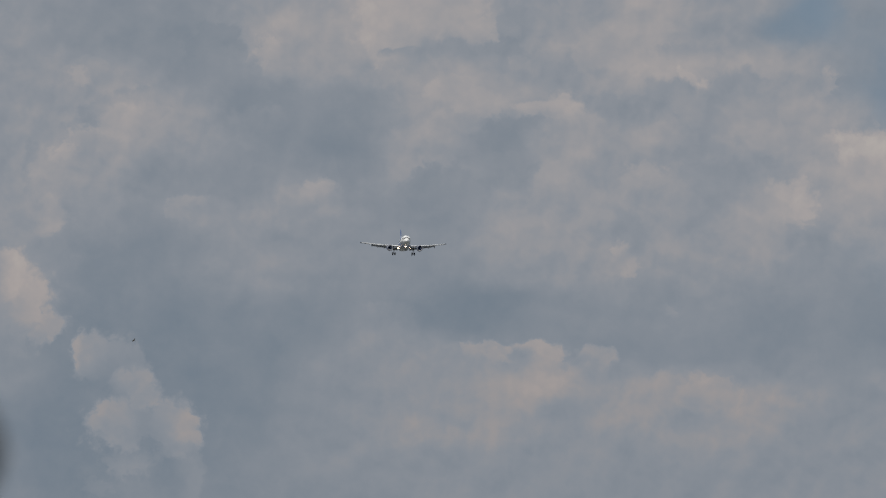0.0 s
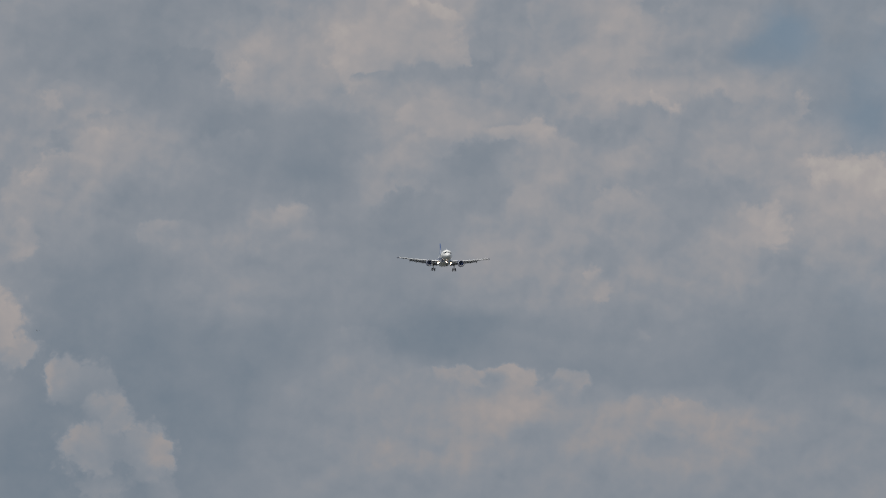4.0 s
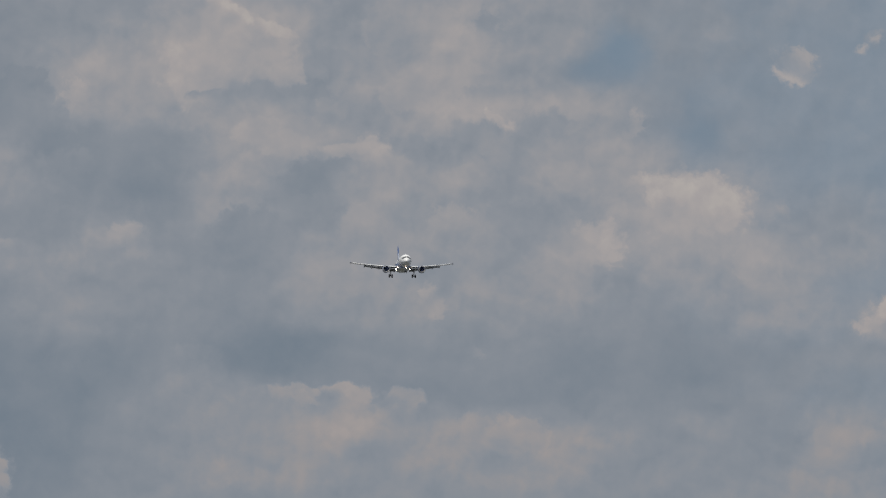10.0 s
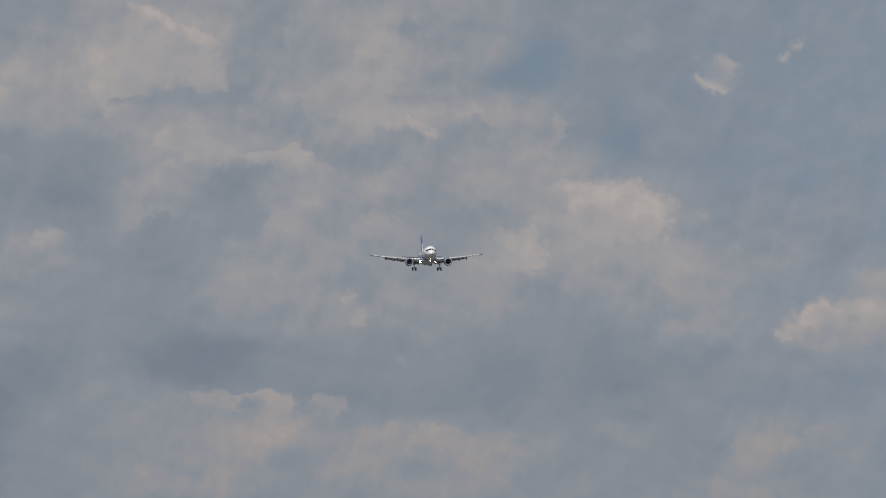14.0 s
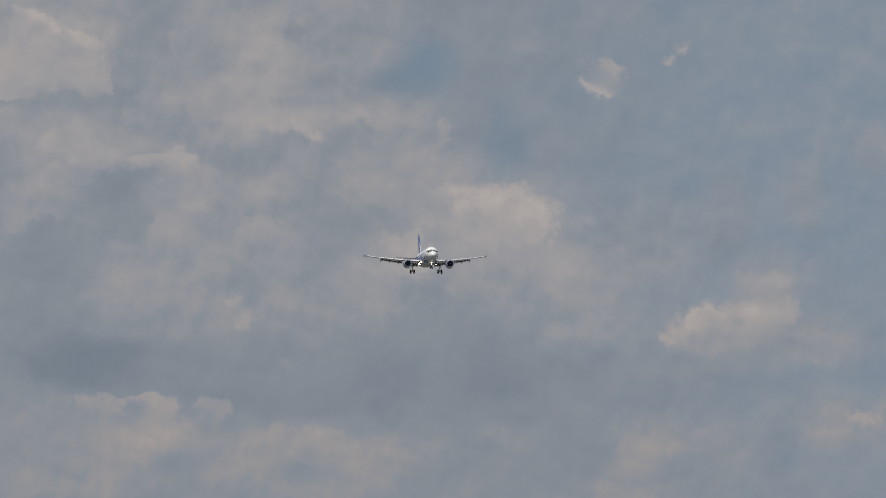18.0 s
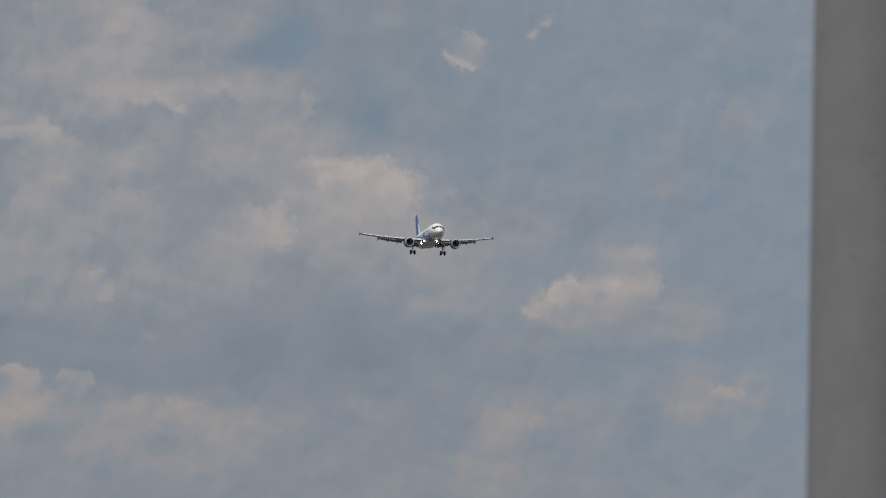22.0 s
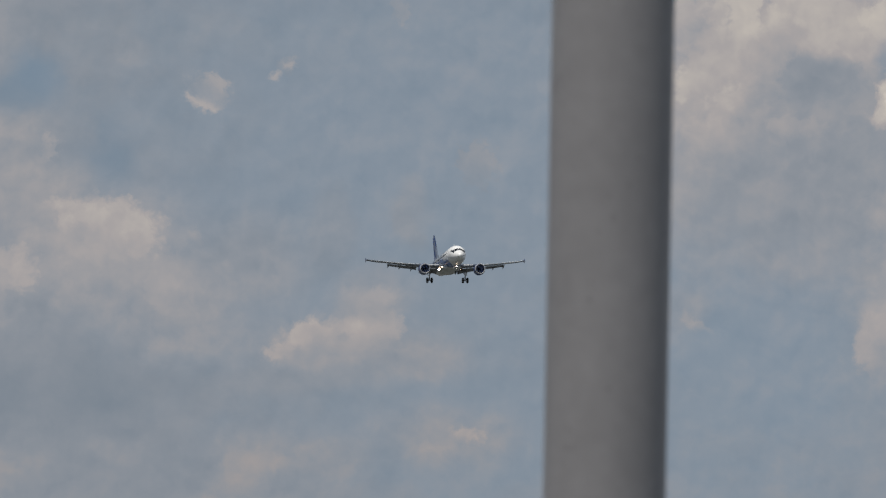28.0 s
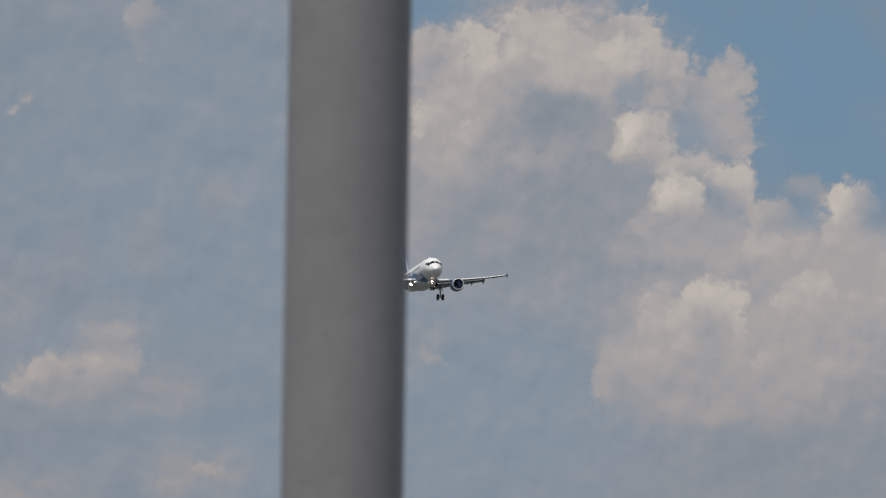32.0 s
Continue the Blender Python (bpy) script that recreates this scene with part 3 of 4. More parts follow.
def livery(name, white, blue, soft, waves, depth=0.0):
    """White paint with a blue field below and behind a waving line; waves: slope, offset, size of the wave; depth: of a band."""
    m = material(name, white, 0.32, 0.0, 0.05, 2.0)
    t = m.node_tree
    hsv = next(n for n in t.nodes if n.bl_idname == "ShaderNodeHueSaturation")
    co = next(n for n in t.nodes if n.bl_idname == "ShaderNodeTexCoord")
    s = t.nodes.new("ShaderNodeSeparateXYZ")
    t.links.new(co.outputs["Object"], s.inputs[0])
    slope, offset, size = waves

    def mth(op, a, b, c=None):
        n = t.nodes.new("ShaderNodeMath")
        n.operation = op
        for i, v in enumerate((a, b, c)):
            if isinstance(v, (int, float)):
                n.inputs[i].default_value = v
            elif v is not None:
                t.links.new(v, n.inputs[i])
        return n.outputs[0]

    wave = mth("MULTIPLY", mth("SINE", mth("MULTIPLY", s.outputs[1], 0.55), 0), size)
    line = mth("ADD", mth("MULTIPLY_ADD", s.outputs[1], slope, offset), wave)

    def step(value):
        n = t.nodes.new("ShaderNodeMapRange")
        n.inputs[1].default_value, n.inputs[2].default_value = -soft, soft
        t.links.new(value, n.inputs[0])
        return n.outputs[0]

    field = step(mth("SUBTRACT", line, s.outputs[2]))
    if depth:
        field = mth("MULTIPLY", field, step(mth("SUBTRACT", s.outputs[2], mth("SUBTRACT", mth("ADD", line, wave), depth))))
        field = mth("MULTIPLY", field, step(mth("SUBTRACT", s.outputs[1], 5.5)))
    mix = t.nodes.new("ShaderNodeMix")
    mix.data_type = "RGBA"
    t.links.new(field, mix.inputs[0])
    mix.inputs[6].default_value, mix.inputs[7].default_value = (*white, 1), (*blue, 1)
    t.links.new(mix.outputs[2], hsv.inputs["Color"])
    return m


M_FUSE = livery("white_and_blue_paint", (0.80, 0.80, 0.79), (0.085, 0.16, 0.36), 0.22, (0.075, -1.05, 0.30), 1.25)
M_FIN = livery("blue_fin_paint", (0.60, 0.64, 0.72), (0.055, 0.125, 0.34), 0.35, (1.1, -30.0, 1.6))
M_WHITE = material("white_paint", (0.80, 0.80, 0.79), 0.35, 0, 0.05, 2.0)
M_BELLY = material("pale_belly_paint", (0.60, 0.61, 0.59), 0.4, 0, 0.08, 1.5)
M_GREY = material("grey_wing_paint", (0.25, 0.275, 0.32), 0.42, 0, 0.08, 1.5)
M_SLAT = material("bare_leading_edge", (0.86, 0.86, 0.85), 0.35, 0.0, 0.05, 2.0)
M_FLAP = material("flap_grey", (0.22, 0.23, 0.25), 0.5, 0, 0.08, 1.5)
M_NAVY = material("navy_nacelle_paint", (0.07, 0.105, 0.26), 0.35, 0, 0.08, 2.0)
M_LIP = material("polished_inlet_lip", (0.66, 0.66, 0.67), 0.35, 0.35, 0.04, 3.0)
M_DARK = material("dark_metal", (0.035, 0.042, 0.07), 0.5, 0.3, 0.1, 3.0)
M_FAN = material("titanium_blades", (0.26, 0.31, 0.46), 0.45, 0.2, 0.1, 5.0)
M_DUCT = material("blue_grey_duct", (0.20, 0.25, 0.42), 0.4, 0.2, 0.08, 3.0)
M_TYRE = material("black_rubber", (0.018, 0.018, 0.019), 0.8, 0, 0.1, 8.0)
M_RIM = material("wheel_rim_grey", (0.35, 0.35, 0.36), 0.45, 0.5, 0.08, 8.0)
M_STRUT = material("gear_steel", (0.30, 0.30, 0.31), 0.4, 0.4, 0.08, 6.0)
M_GLASS = material("cockpit_glass", (0.012, 0.014, 0.018), 0.12, 0, 0.05, 6.0)
M_LAMP = glow("landing_lamp", (1.0, 0.72, 0.53), 14.0)
M_BLACK = material("matt_black_metal", (0.018, 0.018, 0.02), 0.7, 0, 0.1, 9.0)
M_BLACK.node_tree.nodes["Principled BSDF"].inputs["Specular IOR Level"].default_value = 0.0
M_LAMP2 = glow("taxi_lamp", (1.0, 0.76, 0.58), 9.0)
M_BIRD = material("dark_plumage", (0.020, 0.018, 0.016), 0.8, 0, 0.15, 20.0)

# ---------------------------------------------------------------- mesh helpers


def smooth(bm, angle=40):
    for f in bm.faces:
        f.smooth = True
    for e in bm.edges:
        if len(e.link_faces) == 2 and e.calc_face_angle(0) > radians(angle):
            e.smooth = False


def part(name, bm, mat, parent=None, label="", soft=True):
    """Links a bmesh as one mesh object, under a thing or a part."""
    bmesh.ops.recalc_face_normals(bm, faces=bm.faces)
    if soft:
        smooth(bm)
    me = bpy.data.meshes.new(name)
    bm.to_mesh(me)
    bm.free()
    me.materials.append(mat)
    ob = new(name, me)
    ob.parent = parent
    if label:
        tagged(ob, label)
    return ob


def loft(rings, closed=True, caps=True):
    """A skin over rings of points, all of one length."""
    bm = bmesh.new()
    vs = [[bm.verts.new(p) for p in r] for r in rings]
    n = len(rings[0])
    for a, b in zip(vs, vs[1:]):
        for i in range(n if closed else n - 1):
            bm.faces.new((a[i], a[(i + 1) % n], b[(i + 1) % n], b[i]))
    if caps and closed:
        bm.faces.new(vs[0])
        bm.faces.new(list(reversed(vs[-1])))
    return bm


def tube(a, b, ra, rb=None, n=12):
    a, b = Vector(a), Vector(b)
    rb = ra if rb is None else rb
    q = (b - a).to_track_quat("Z", "Y")
    ring = lambda c, r: [c + q @ Vector((r * math.cos(2 * math.pi * i / n), r * math.sin(2 * math.pi * i / n), 0)) for i in range(n)]
    e = min(ra, rb) * 0.15
    d = (b - a).normalized() * e
    return loft([ring(a, ra * 0.88), ring(a + d, ra), ring(b - d, rb), ring(b, rb * 0.88)])


def turned(profile, centre, axis="Y", n=40, caps=False):
    """A turned body: profile of (along, radius) about an axis through centre."""
    c = Vector(centre)
    rings = []
    for s, r in profile:
        ring = []
        for i in range(n):
            u, v = r * math.cos(2 * math.pi * i / n), r * math.sin(2 * math.pi * i / n)
            ring.append(c + (Vector((u, s, v)) if axis == "Y" else Vector((s, u, v)) if axis == "X" else Vector((u, v, s))))
        rings.append(ring)
    return loft(rings, caps=caps)


def interp(table, s):
    for a, b in zip(table, table[1:]):
        if s <= b[0]:
            k = (s - a[0]) / (b[0] - a[0])
            return [u + (v - u) * k for u, v in zip(a[1:], b[1:])]
    return list(table[-1][1:])


# ---------------------------------------------------------------- the airliner (nose at the origin, tail towards +y)
HULL = [  # station, half width, top, bottom
    (0.0, 0.03, -0.58, -0.66), (0.12, 0.33, -0.27, -0.93), (0.35, 0.56, -0.04, -1.12), (0.8, 0.86, 0.24, -1.36),
    (1.4, 1.14, 0.56, -1.58), (1.9, 1.32, 0.86, -1.70), (2.5, 1.50, 1.32, -1.81), (3.1, 1.66, 1.64, -1.90),
    (3.9, 1.80, 1.87, -1.98), (5.0, 1.91, 2.01, -2.04), (6.5, 1.975, 2.07, -2.07), (23.5, 1.975, 2.07, -2.07),
    (26.5, 1.90, 2.07, -1.85), (29.0, 1.70, 2.06, -1.38), (31.5, 1.36, 2.00, -0.78), (34.0, 0.92, 1.86, -0.08),
    (36.2, 0.46, 1.66, 0.62), (37.3, 0.20, 1.50, 1.00), (37.57, 0.05, 1.36, 1.20)]


def hull(s, a, out=0.0):
    """A point of the fuselage skin: station, angle from the top in degrees, metres proud of the skin."""
    w, zt, zb = interp(HULL, s)
    h, zc = (zt - zb) / 2, (zt + zb) / 2
    return Vector(((w + out) * math.sin(radians(a)), s, zc + (h + out) * math.cos(radians(a))))


def skin_patch(s0, s1, a0, a1, out=0.02, shift=0.0, n=4):
    """A thin plate that lies on the fuselage skin. shift: how far its lower edge stands forward."""
    bm = bmesh.new()
    lay = []
    for o in (out, -0.03):
        g = []
        for i in range(n + 1):
            row = []
            for j in range(n + 1):
                a = a0 + (a1 - a0) * j / n
                s = s0 + (s1 - s0) * i / n + shift * j / n
                row.append(bm.verts.new(hull(s, a, o)))
            g.append(row)
        lay.append(g)
    for g in lay:
        for i in range(n):
            for j in range(n):
                bm.faces.new((g[i][j], g[i + 1][j], g[i + 1][j + 1], g[i][j + 1]))
    rim = [(i, 0) for i in range(n)] + [(n, j) for j in range(n)] + [(i, n) for i in range(n, 0, -1)] + [(0, j) for j in range(n, 0, -1)]
    for (i, j), (k, m) in zip(rim, rim[1:] + rim[:1]):
        bm.faces.new((lay[0][i][j], lay[0][k][m], lay[1][k][m], lay[1][i][j]))
    return bm


def foil(x, le, chord, z, thick, twist=0.0, n=9):
    """One wing section in the plane of x: leading edge at y = le."""
    up, lo = [], []
    for i in range(n + 1):
        c = 0.5 - 0.5 * math.cos(math.pi * i / n)
        t = thick * chord * 5 * (0.2969 * math.sqrt(c) - 0.126 * c - 0.3516 * c * c + 0.2843 * c ** 3 - 0.1015 * c ** 4)
        camber = 0.02 * chord * (1 - (2 * c - 1) ** 2)
        up.append((c * chord, camber + t))
        lo.append((c * chord, camber - t * 0.85))
    pts = up + lo[-2:0:-1]
    k = radians(twist)
    return [Vector((x, le + p * math.cos(k) + q * math.sin(k), z - p * math.sin(k) + q * math.cos(k))) for p, q in pts]


def wing_line(x):
    """Leading edge, chord and height of the wing at x metres from the centre line."""
    ax = abs(x)
    le = 12.1 + 0.515 * (ax - 1.9)
    ch = 6.2 + (3.75 - 6.2) * (ax - 1.9) / 4.5 if ax < 6.4 else 3.75 + (1.55 - 3.75) * (ax - 6.4) / 10.5
    z = -1.31 + 0.078 * (ax - 1.9) + 0.0038 * (ax - 1.9) ** 2
    return le, ch, z


def wheel(name, parent, centre, r, w):
    h = w / 2
    prof = [(-h * 0.55, r * 0.52), (-h * 0.9, r * 0.60), (-h, r * 0.78), (-h * 0.86, r * 0.93), (-h * 0.5, r),
            (h * 0.5, r), (h * 0.86, r * 0.93), (h, r * 0.78), (h * 0.9, r * 0.60), (h * 0.55, r * 0.52)]
    ty = part(name, turned(prof, centre, "X", 28, True), M_TYRE, parent, "black rubber tyre")
    rim = [(-h * 0.8, r * 0.15), (-h * 0.75, r * 0.34), (-h * 0.5, r * 0.48), (-h * 0.62, r * 0.56), (h * 0.62, r * 0.56),
           (h * 0.5, r * 0.48), (h * 0.75, r * 0.34), (h * 0.8, r * 0.15)]
    part("rim", turned(rim, centre, "X", 24, True), M_RIM, ty, "grey metal rim")
    return ty


def build_wing(plane, side):
    xs = [1.2, 1.9, 3.2, 4.8, 6.4, 8.5, 10.5, 12.6, 14.6, 16.2, 16.9]
    rings = []
    for x in xs:
        le, ch, z = wing_line(x)
        cut = 0.80 if x < 12.7 else 1.0
        rings.append(foil(side * x, le, ch * cut, z, (0.15 - 0.003 * x) / cut, 1.5))
    wing = part("wing", loft(rings), M_GREY, plane, "light grey swept wing with flaps down")
    # slats, drooped ahead of the leading edge
    for a, b in ((2.6, 4.7), (6.6, 8.9), (9.0, 11.3), (11.4, 13.7), (13.8, 16.2)):
        rr = []
        for x in (a, (a + b) / 2, b):
            le, ch, z = wing_line(x)
            c = 0.16 * ch + 0.1
            rr.append(foil(side * x, le - 0.55 * c, c, z - 0.16 * c + 0.06, 0.26, -18, 6))
        part("slat", loft(rr), M_SLAT, wing, "bare metal leading edge slat")
    # flaps, lowered and moved back
    for a, b in ((2.3, 6.2), (6.6, 12.5)):
        rr = []
        for x in (a, (a + b) / 2, b):
            le, ch, z = wing_line(x)
            rr.append(foil(side * x, le + 0.82 * ch, 0.27 * ch, z - 0.035 * ch - 0.02, 0.13, 34, 6))
        part("flap", loft(rr), M_FLAP, wing, "grey flap lowered for landing")
    for x in (3.9, 7.6, 10.0, 12.3):
        le, ch, z = wing_line(x)
        y = le + 0.52 * ch
        l = 0.66 * ch + 0.7
        prof = [(0, 0.03), (0.10 * l, 0.10), (0.35 * l, 0.17), (0.65 * l, 0.17), (0.9 * l, 0.09), (l, 0.02)]
        bm = turned(prof, (0, 0, 0), "Y", 12, True)
        bm.transform(Matrix.Translation((side * x, y, z - 0.20)) @ Matrix.Rotation(radians(-14), 4, "X") @ Matrix.Diagonal((0.8, 1, 1.1, 1)))
        part("flap_track_fairing", bm, M_FLAP, wing, "grey canoe-shaped fairing")
    le, ch, z = wing_line(16.9)
    bm = loft([[Vector((side * (16.92 + dx), y, zz)) for y, zz in ((le + 0.1, z), (le + 0.8, z + 0.40), (le + 1.35, z + 0.45), (le + 1.55, z), (le + 1.35, z - 0.38), (le + 0.9, z - 0.34))] for dx in (-0.03, 0.03)])
    part("wingtip_fence", bm, M_NAVY, wing, "dark blue wingtip fence")
    bm = loft([[Vector((side * x, y, zz)) for y, zz in ((le2 + 0.02, z2 + 0.03), (le2 + 0.32, z2 + 0.07), (le2 + 0.32, z2 - 0.04))] for x, le2, z2 in ((16.55, le - 0.18, z), (16.9, le, z))])
    part("navigation_light", bm, M_GLASS, wing)
    return wing


def build_engine(plane, side):
    c = (side * 5.85, 10.25, -2.18)
    prof = [(0.0, 0.98), (0.02, 1.03), (0.25, 1.12), (0.9, 1.205), (1.7, 1.21), (2.6, 1.12), (3.5, 0.93), (3.52, 0.88), (2.6, 0.98), (1.3, 0.92), (0.35, 0.89), (0.12, 0.90), (0.0, 0.98)]
    nac = part("engine", turned(prof[2:9], c), M_NAVY, plane, "dark blue turbofan nacelle with a bare metal lip")
    part("inlet_lip", turned([(0.30, 0.885), (0.12, 0.895), (0.02, 0.945), (-0.02, 0.985), (0.03, 1.04), (0.26, 1.125)], c), M_LIP, nac, "bare metal inlet ring")
    part("inlet_duct", turned([(0.28, 0.885), (0.9, 0.90), (1.35, 0.90)], c), M_DUCT, nac, "dark blue-grey inlet duct")
    part("spinner", turned([(0.72, 0.01), (0.80, 0.09), (1.0, 0.20), (1.25, 0.29), (1.4, 0.30)], c, n=24), M_DARK, nac)
    bm = bmesh.new()
    for i in range(24):
        a = 2 * math.pi * i / 24
        q = Matrix.Translation(c) @ Matrix.Rotation(a, 4, "Y")
        p = [q @ Vector(v) for v in ((-0.05, 1.22, 0.27), (0.07, 1.38, 0.27), (0.17, 1.42, 0.89), (-0.11, 1.16, 0.89))]
        v = [bm.verts.new(x) for x in p] + [bm.verts.new(x + Vector((0, 0.02, 0))) for x in p]
        for f in ((0, 1, 2, 3), (7, 6, 5, 4), (0, 3, 7, 4), (1, 0, 4, 5), (2, 1, 5, 6), (3, 2, 6, 7)):
            bm.faces.new([v[k] for k in f])
    part("fan", bm, M_FAN, nac, "dark titanium fan blades", soft=False)
    part("fan_back_plate", turned([(1.45, 0.02), (1.46, 0.9), (1.52, 0.9), (1.53, 0.02)], c), M_DARK, nac)
    part("core_cowl", turned([(3.0, 0.80), (3.5, 0.72), (4.2, 0.54), (4.5, 0.46)], c), M_DARK, nac)
    part("exhaust_cone", turned([(4.1, 0.34), (4.6, 0.28), (5.1, 0.10), (5.2, 0.01)], c, n=24), M_STRUT, nac)
    x = side * 5.85
    bm = loft([[Vector((x + dx * k, y, z)) for dx, y, z in (
        (-1, 11.2, -0.98), (0, 10.95, -0.94), (1, 11.2, -0.98), (1, 13.2, -0.55 - 0.3), (1, 16.6, -0.85), (1, 15.8, -1.5), (1, 13.6, -1.35), (-1, 13.6, -1.35), (-1, 15.8, -1.5), (-1, 16.6, -0.85), (-1, 13.2, -0.85))] for k in (0.16, 0.2)])
    part("pylon", bm, M_WHITE, nac, "white engine pylon")
    return nac


def build_main_gear(plane, side):
    x, y = side * 3.8, 17.9
    leg = part("main_landing_gear", tube((x, y, -1.3), (x, y + 0.05, -3.80), 0.15, 0.12), M_STRUT, plane, "steel landing gear leg, extended")
    part("axle", tube((x - 0.62, y + 0.05, -3.80), (x + 0.62, y + 0.05, -3.80), 0.09), M_STRUT, leg)
    part("side_brace", tube((x, y, -2.6), (x - side * 1.35, y, -1.35), 0.075), M_STRUT, leg)
    part("torque_link", tube((x, y + 0.22, -2.7), (x, y + 0.32, -3.5), 0.05), M_STRUT, leg)
    for k in (-0.465, 0.465):
        wheel("tyre", leg, (x + k, y + 0.05, -3.80), 0.585, 0.42)
    bm = loft([[Vector((x + side * (0.30 + dx), yy, zz)) for yy, zz in ((y - 0.55, -1.25), (y + 0.6, -1.25), (y + 0.5, -2.7), (y - 0.35, -2.9))] for dx in (0.0, 0.05)])
    part("gear_door", bm, M_WHITE, leg, "white gear door fixed to the leg")


def build_nose_gear(plane):
    y = 5.0
    leg = part("nose_landing_gear", tube((0, y + 0.25, -1.7), (0, y - 0.05, -3.70), 0.10, 0.08), M_STRUT, plane, "steel nose gear leg, extended")
    part("axle", tube((-0.32, y - 0.05, -3.70), (0.32, y - 0.05, -3.70), 0.06), M_STRUT, leg)
    part("drag_brace", tube((0, y + 0.1, -2.7), (0, y + 1.3, -1.9), 0.06), M_STRUT, leg)
    for k in (-0.25, 0.25):
        wheel("tyre", leg, (k, y - 0.05, -3.70), 0.385, 0.22)
    for k in (-1, 1):
        bm = loft([[Vector((k * (0.42 + dx), yy, zz)) for yy, zz in ((y + 0.1, -1.9), (y + 1.75, -1.95), (y + 1.7, -2.6), (y + 0.2, -2.65))] for dx in (0.0, 0.04)])
        part("gear_door", bm, M_WHITE, leg, "white nose gear door hanging open")
    for k, r, z in ((-0.10, 0.13, -2.36), (0.12, 0.09, -2.40), (0.0, 0.06, -2.80)):
        lamp = part("taxi_light", turned([(0.0, 0.02), (-0.02, r * 0.9), (0.0, r), (0.10, r * 0.7), (0.16, 0.03)], (k, y - 0.2, z), "Y", 18, True), M_RIM, leg)
        part("lens", turned([(-0.05, 0.02), (-0.045, r * 0.75), (-0.02, r * 0.95)], (k, y - 0.2, z), "Y", 18), M_LAMP2, lamp, "glowing taxi light")


def build_landing_light(plane, side):
    """A wing-root lamp in an open housing. Upright baffles, added to dim it off axis, throw its beam slightly outward.
    """
    x, y, z = side * 2.33, 14.3, -1.93
    lamp = part("landing_light", turned([(0.36, 0.05), (0.30, 0.24), (0.0, 0.31), (-0.50, 0.325), (-0.50, 0.305), (-0.03, 0.295)], (x, y, z), "Y", 24), M_BLACK, plane, "black open lamp housing")
    part("lamp_arm", tube((x, y + 0.1, z + 0.25), (x, y + 0.3, -1.35), 0.06), M_STRUT, lamp)
    part("lens", turned([(-0.04, 0.02), (-0.035, 0.20), (-0.02, 0.285)], (x, y, z), "Y", 20), M_LAMP, lamp, "glowing landing light")
    # added slats that hide the lens from the side, in place of a narrow beam
    for k in range(-2, 3):
        h = math.sqrt(0.29 ** 2 - (k * 0.1) ** 2)
        bm = bmesh.new()
        out = side * 0.03
        ring = []
        for dx, dy in ((-0.006, -0.05), (0.006, -0.05), (0.006 + out, -0.49), (-0.006 + out, -0.49)):
            ring.append([bm.verts.new((x + k * 0.1 + dx, y + dy, z + v * h)) for v in (-1, 1)])
        for a, b in zip(ring, ring[1:] + ring[:1]):
            bm.faces.new((a[0], b[0], b[1], a[1]))
        bm.faces.new([r[0] for r in ring])
        bm.faces.new([r[1] for r in ring[::-1]])
        part("added_baffle", bm, M_BLACK, lamp, soft=False)
    if side > 0:
        return
    # the small turn-off light in the wing root, lit on one side
    x, y, z = side * 2.02, 12.25, -1.62
    small = part("turnoff_light", turned([(0.30, 0.03), (0.15, 0.12), (0.0, 0.13), (-0.16, 0.135), (-0.16, 0.12), (-0.02, 0.11)], (x, y, z), "Y", 18), M_RIM, plane, "small grey lamp housing in the wing root")
    part("lens", turned([(-0.03, 0.02), (-0.02, 0.10)], (x, y, z), "Y", 16), M_LAMP2, small, "glowing turn-off light")


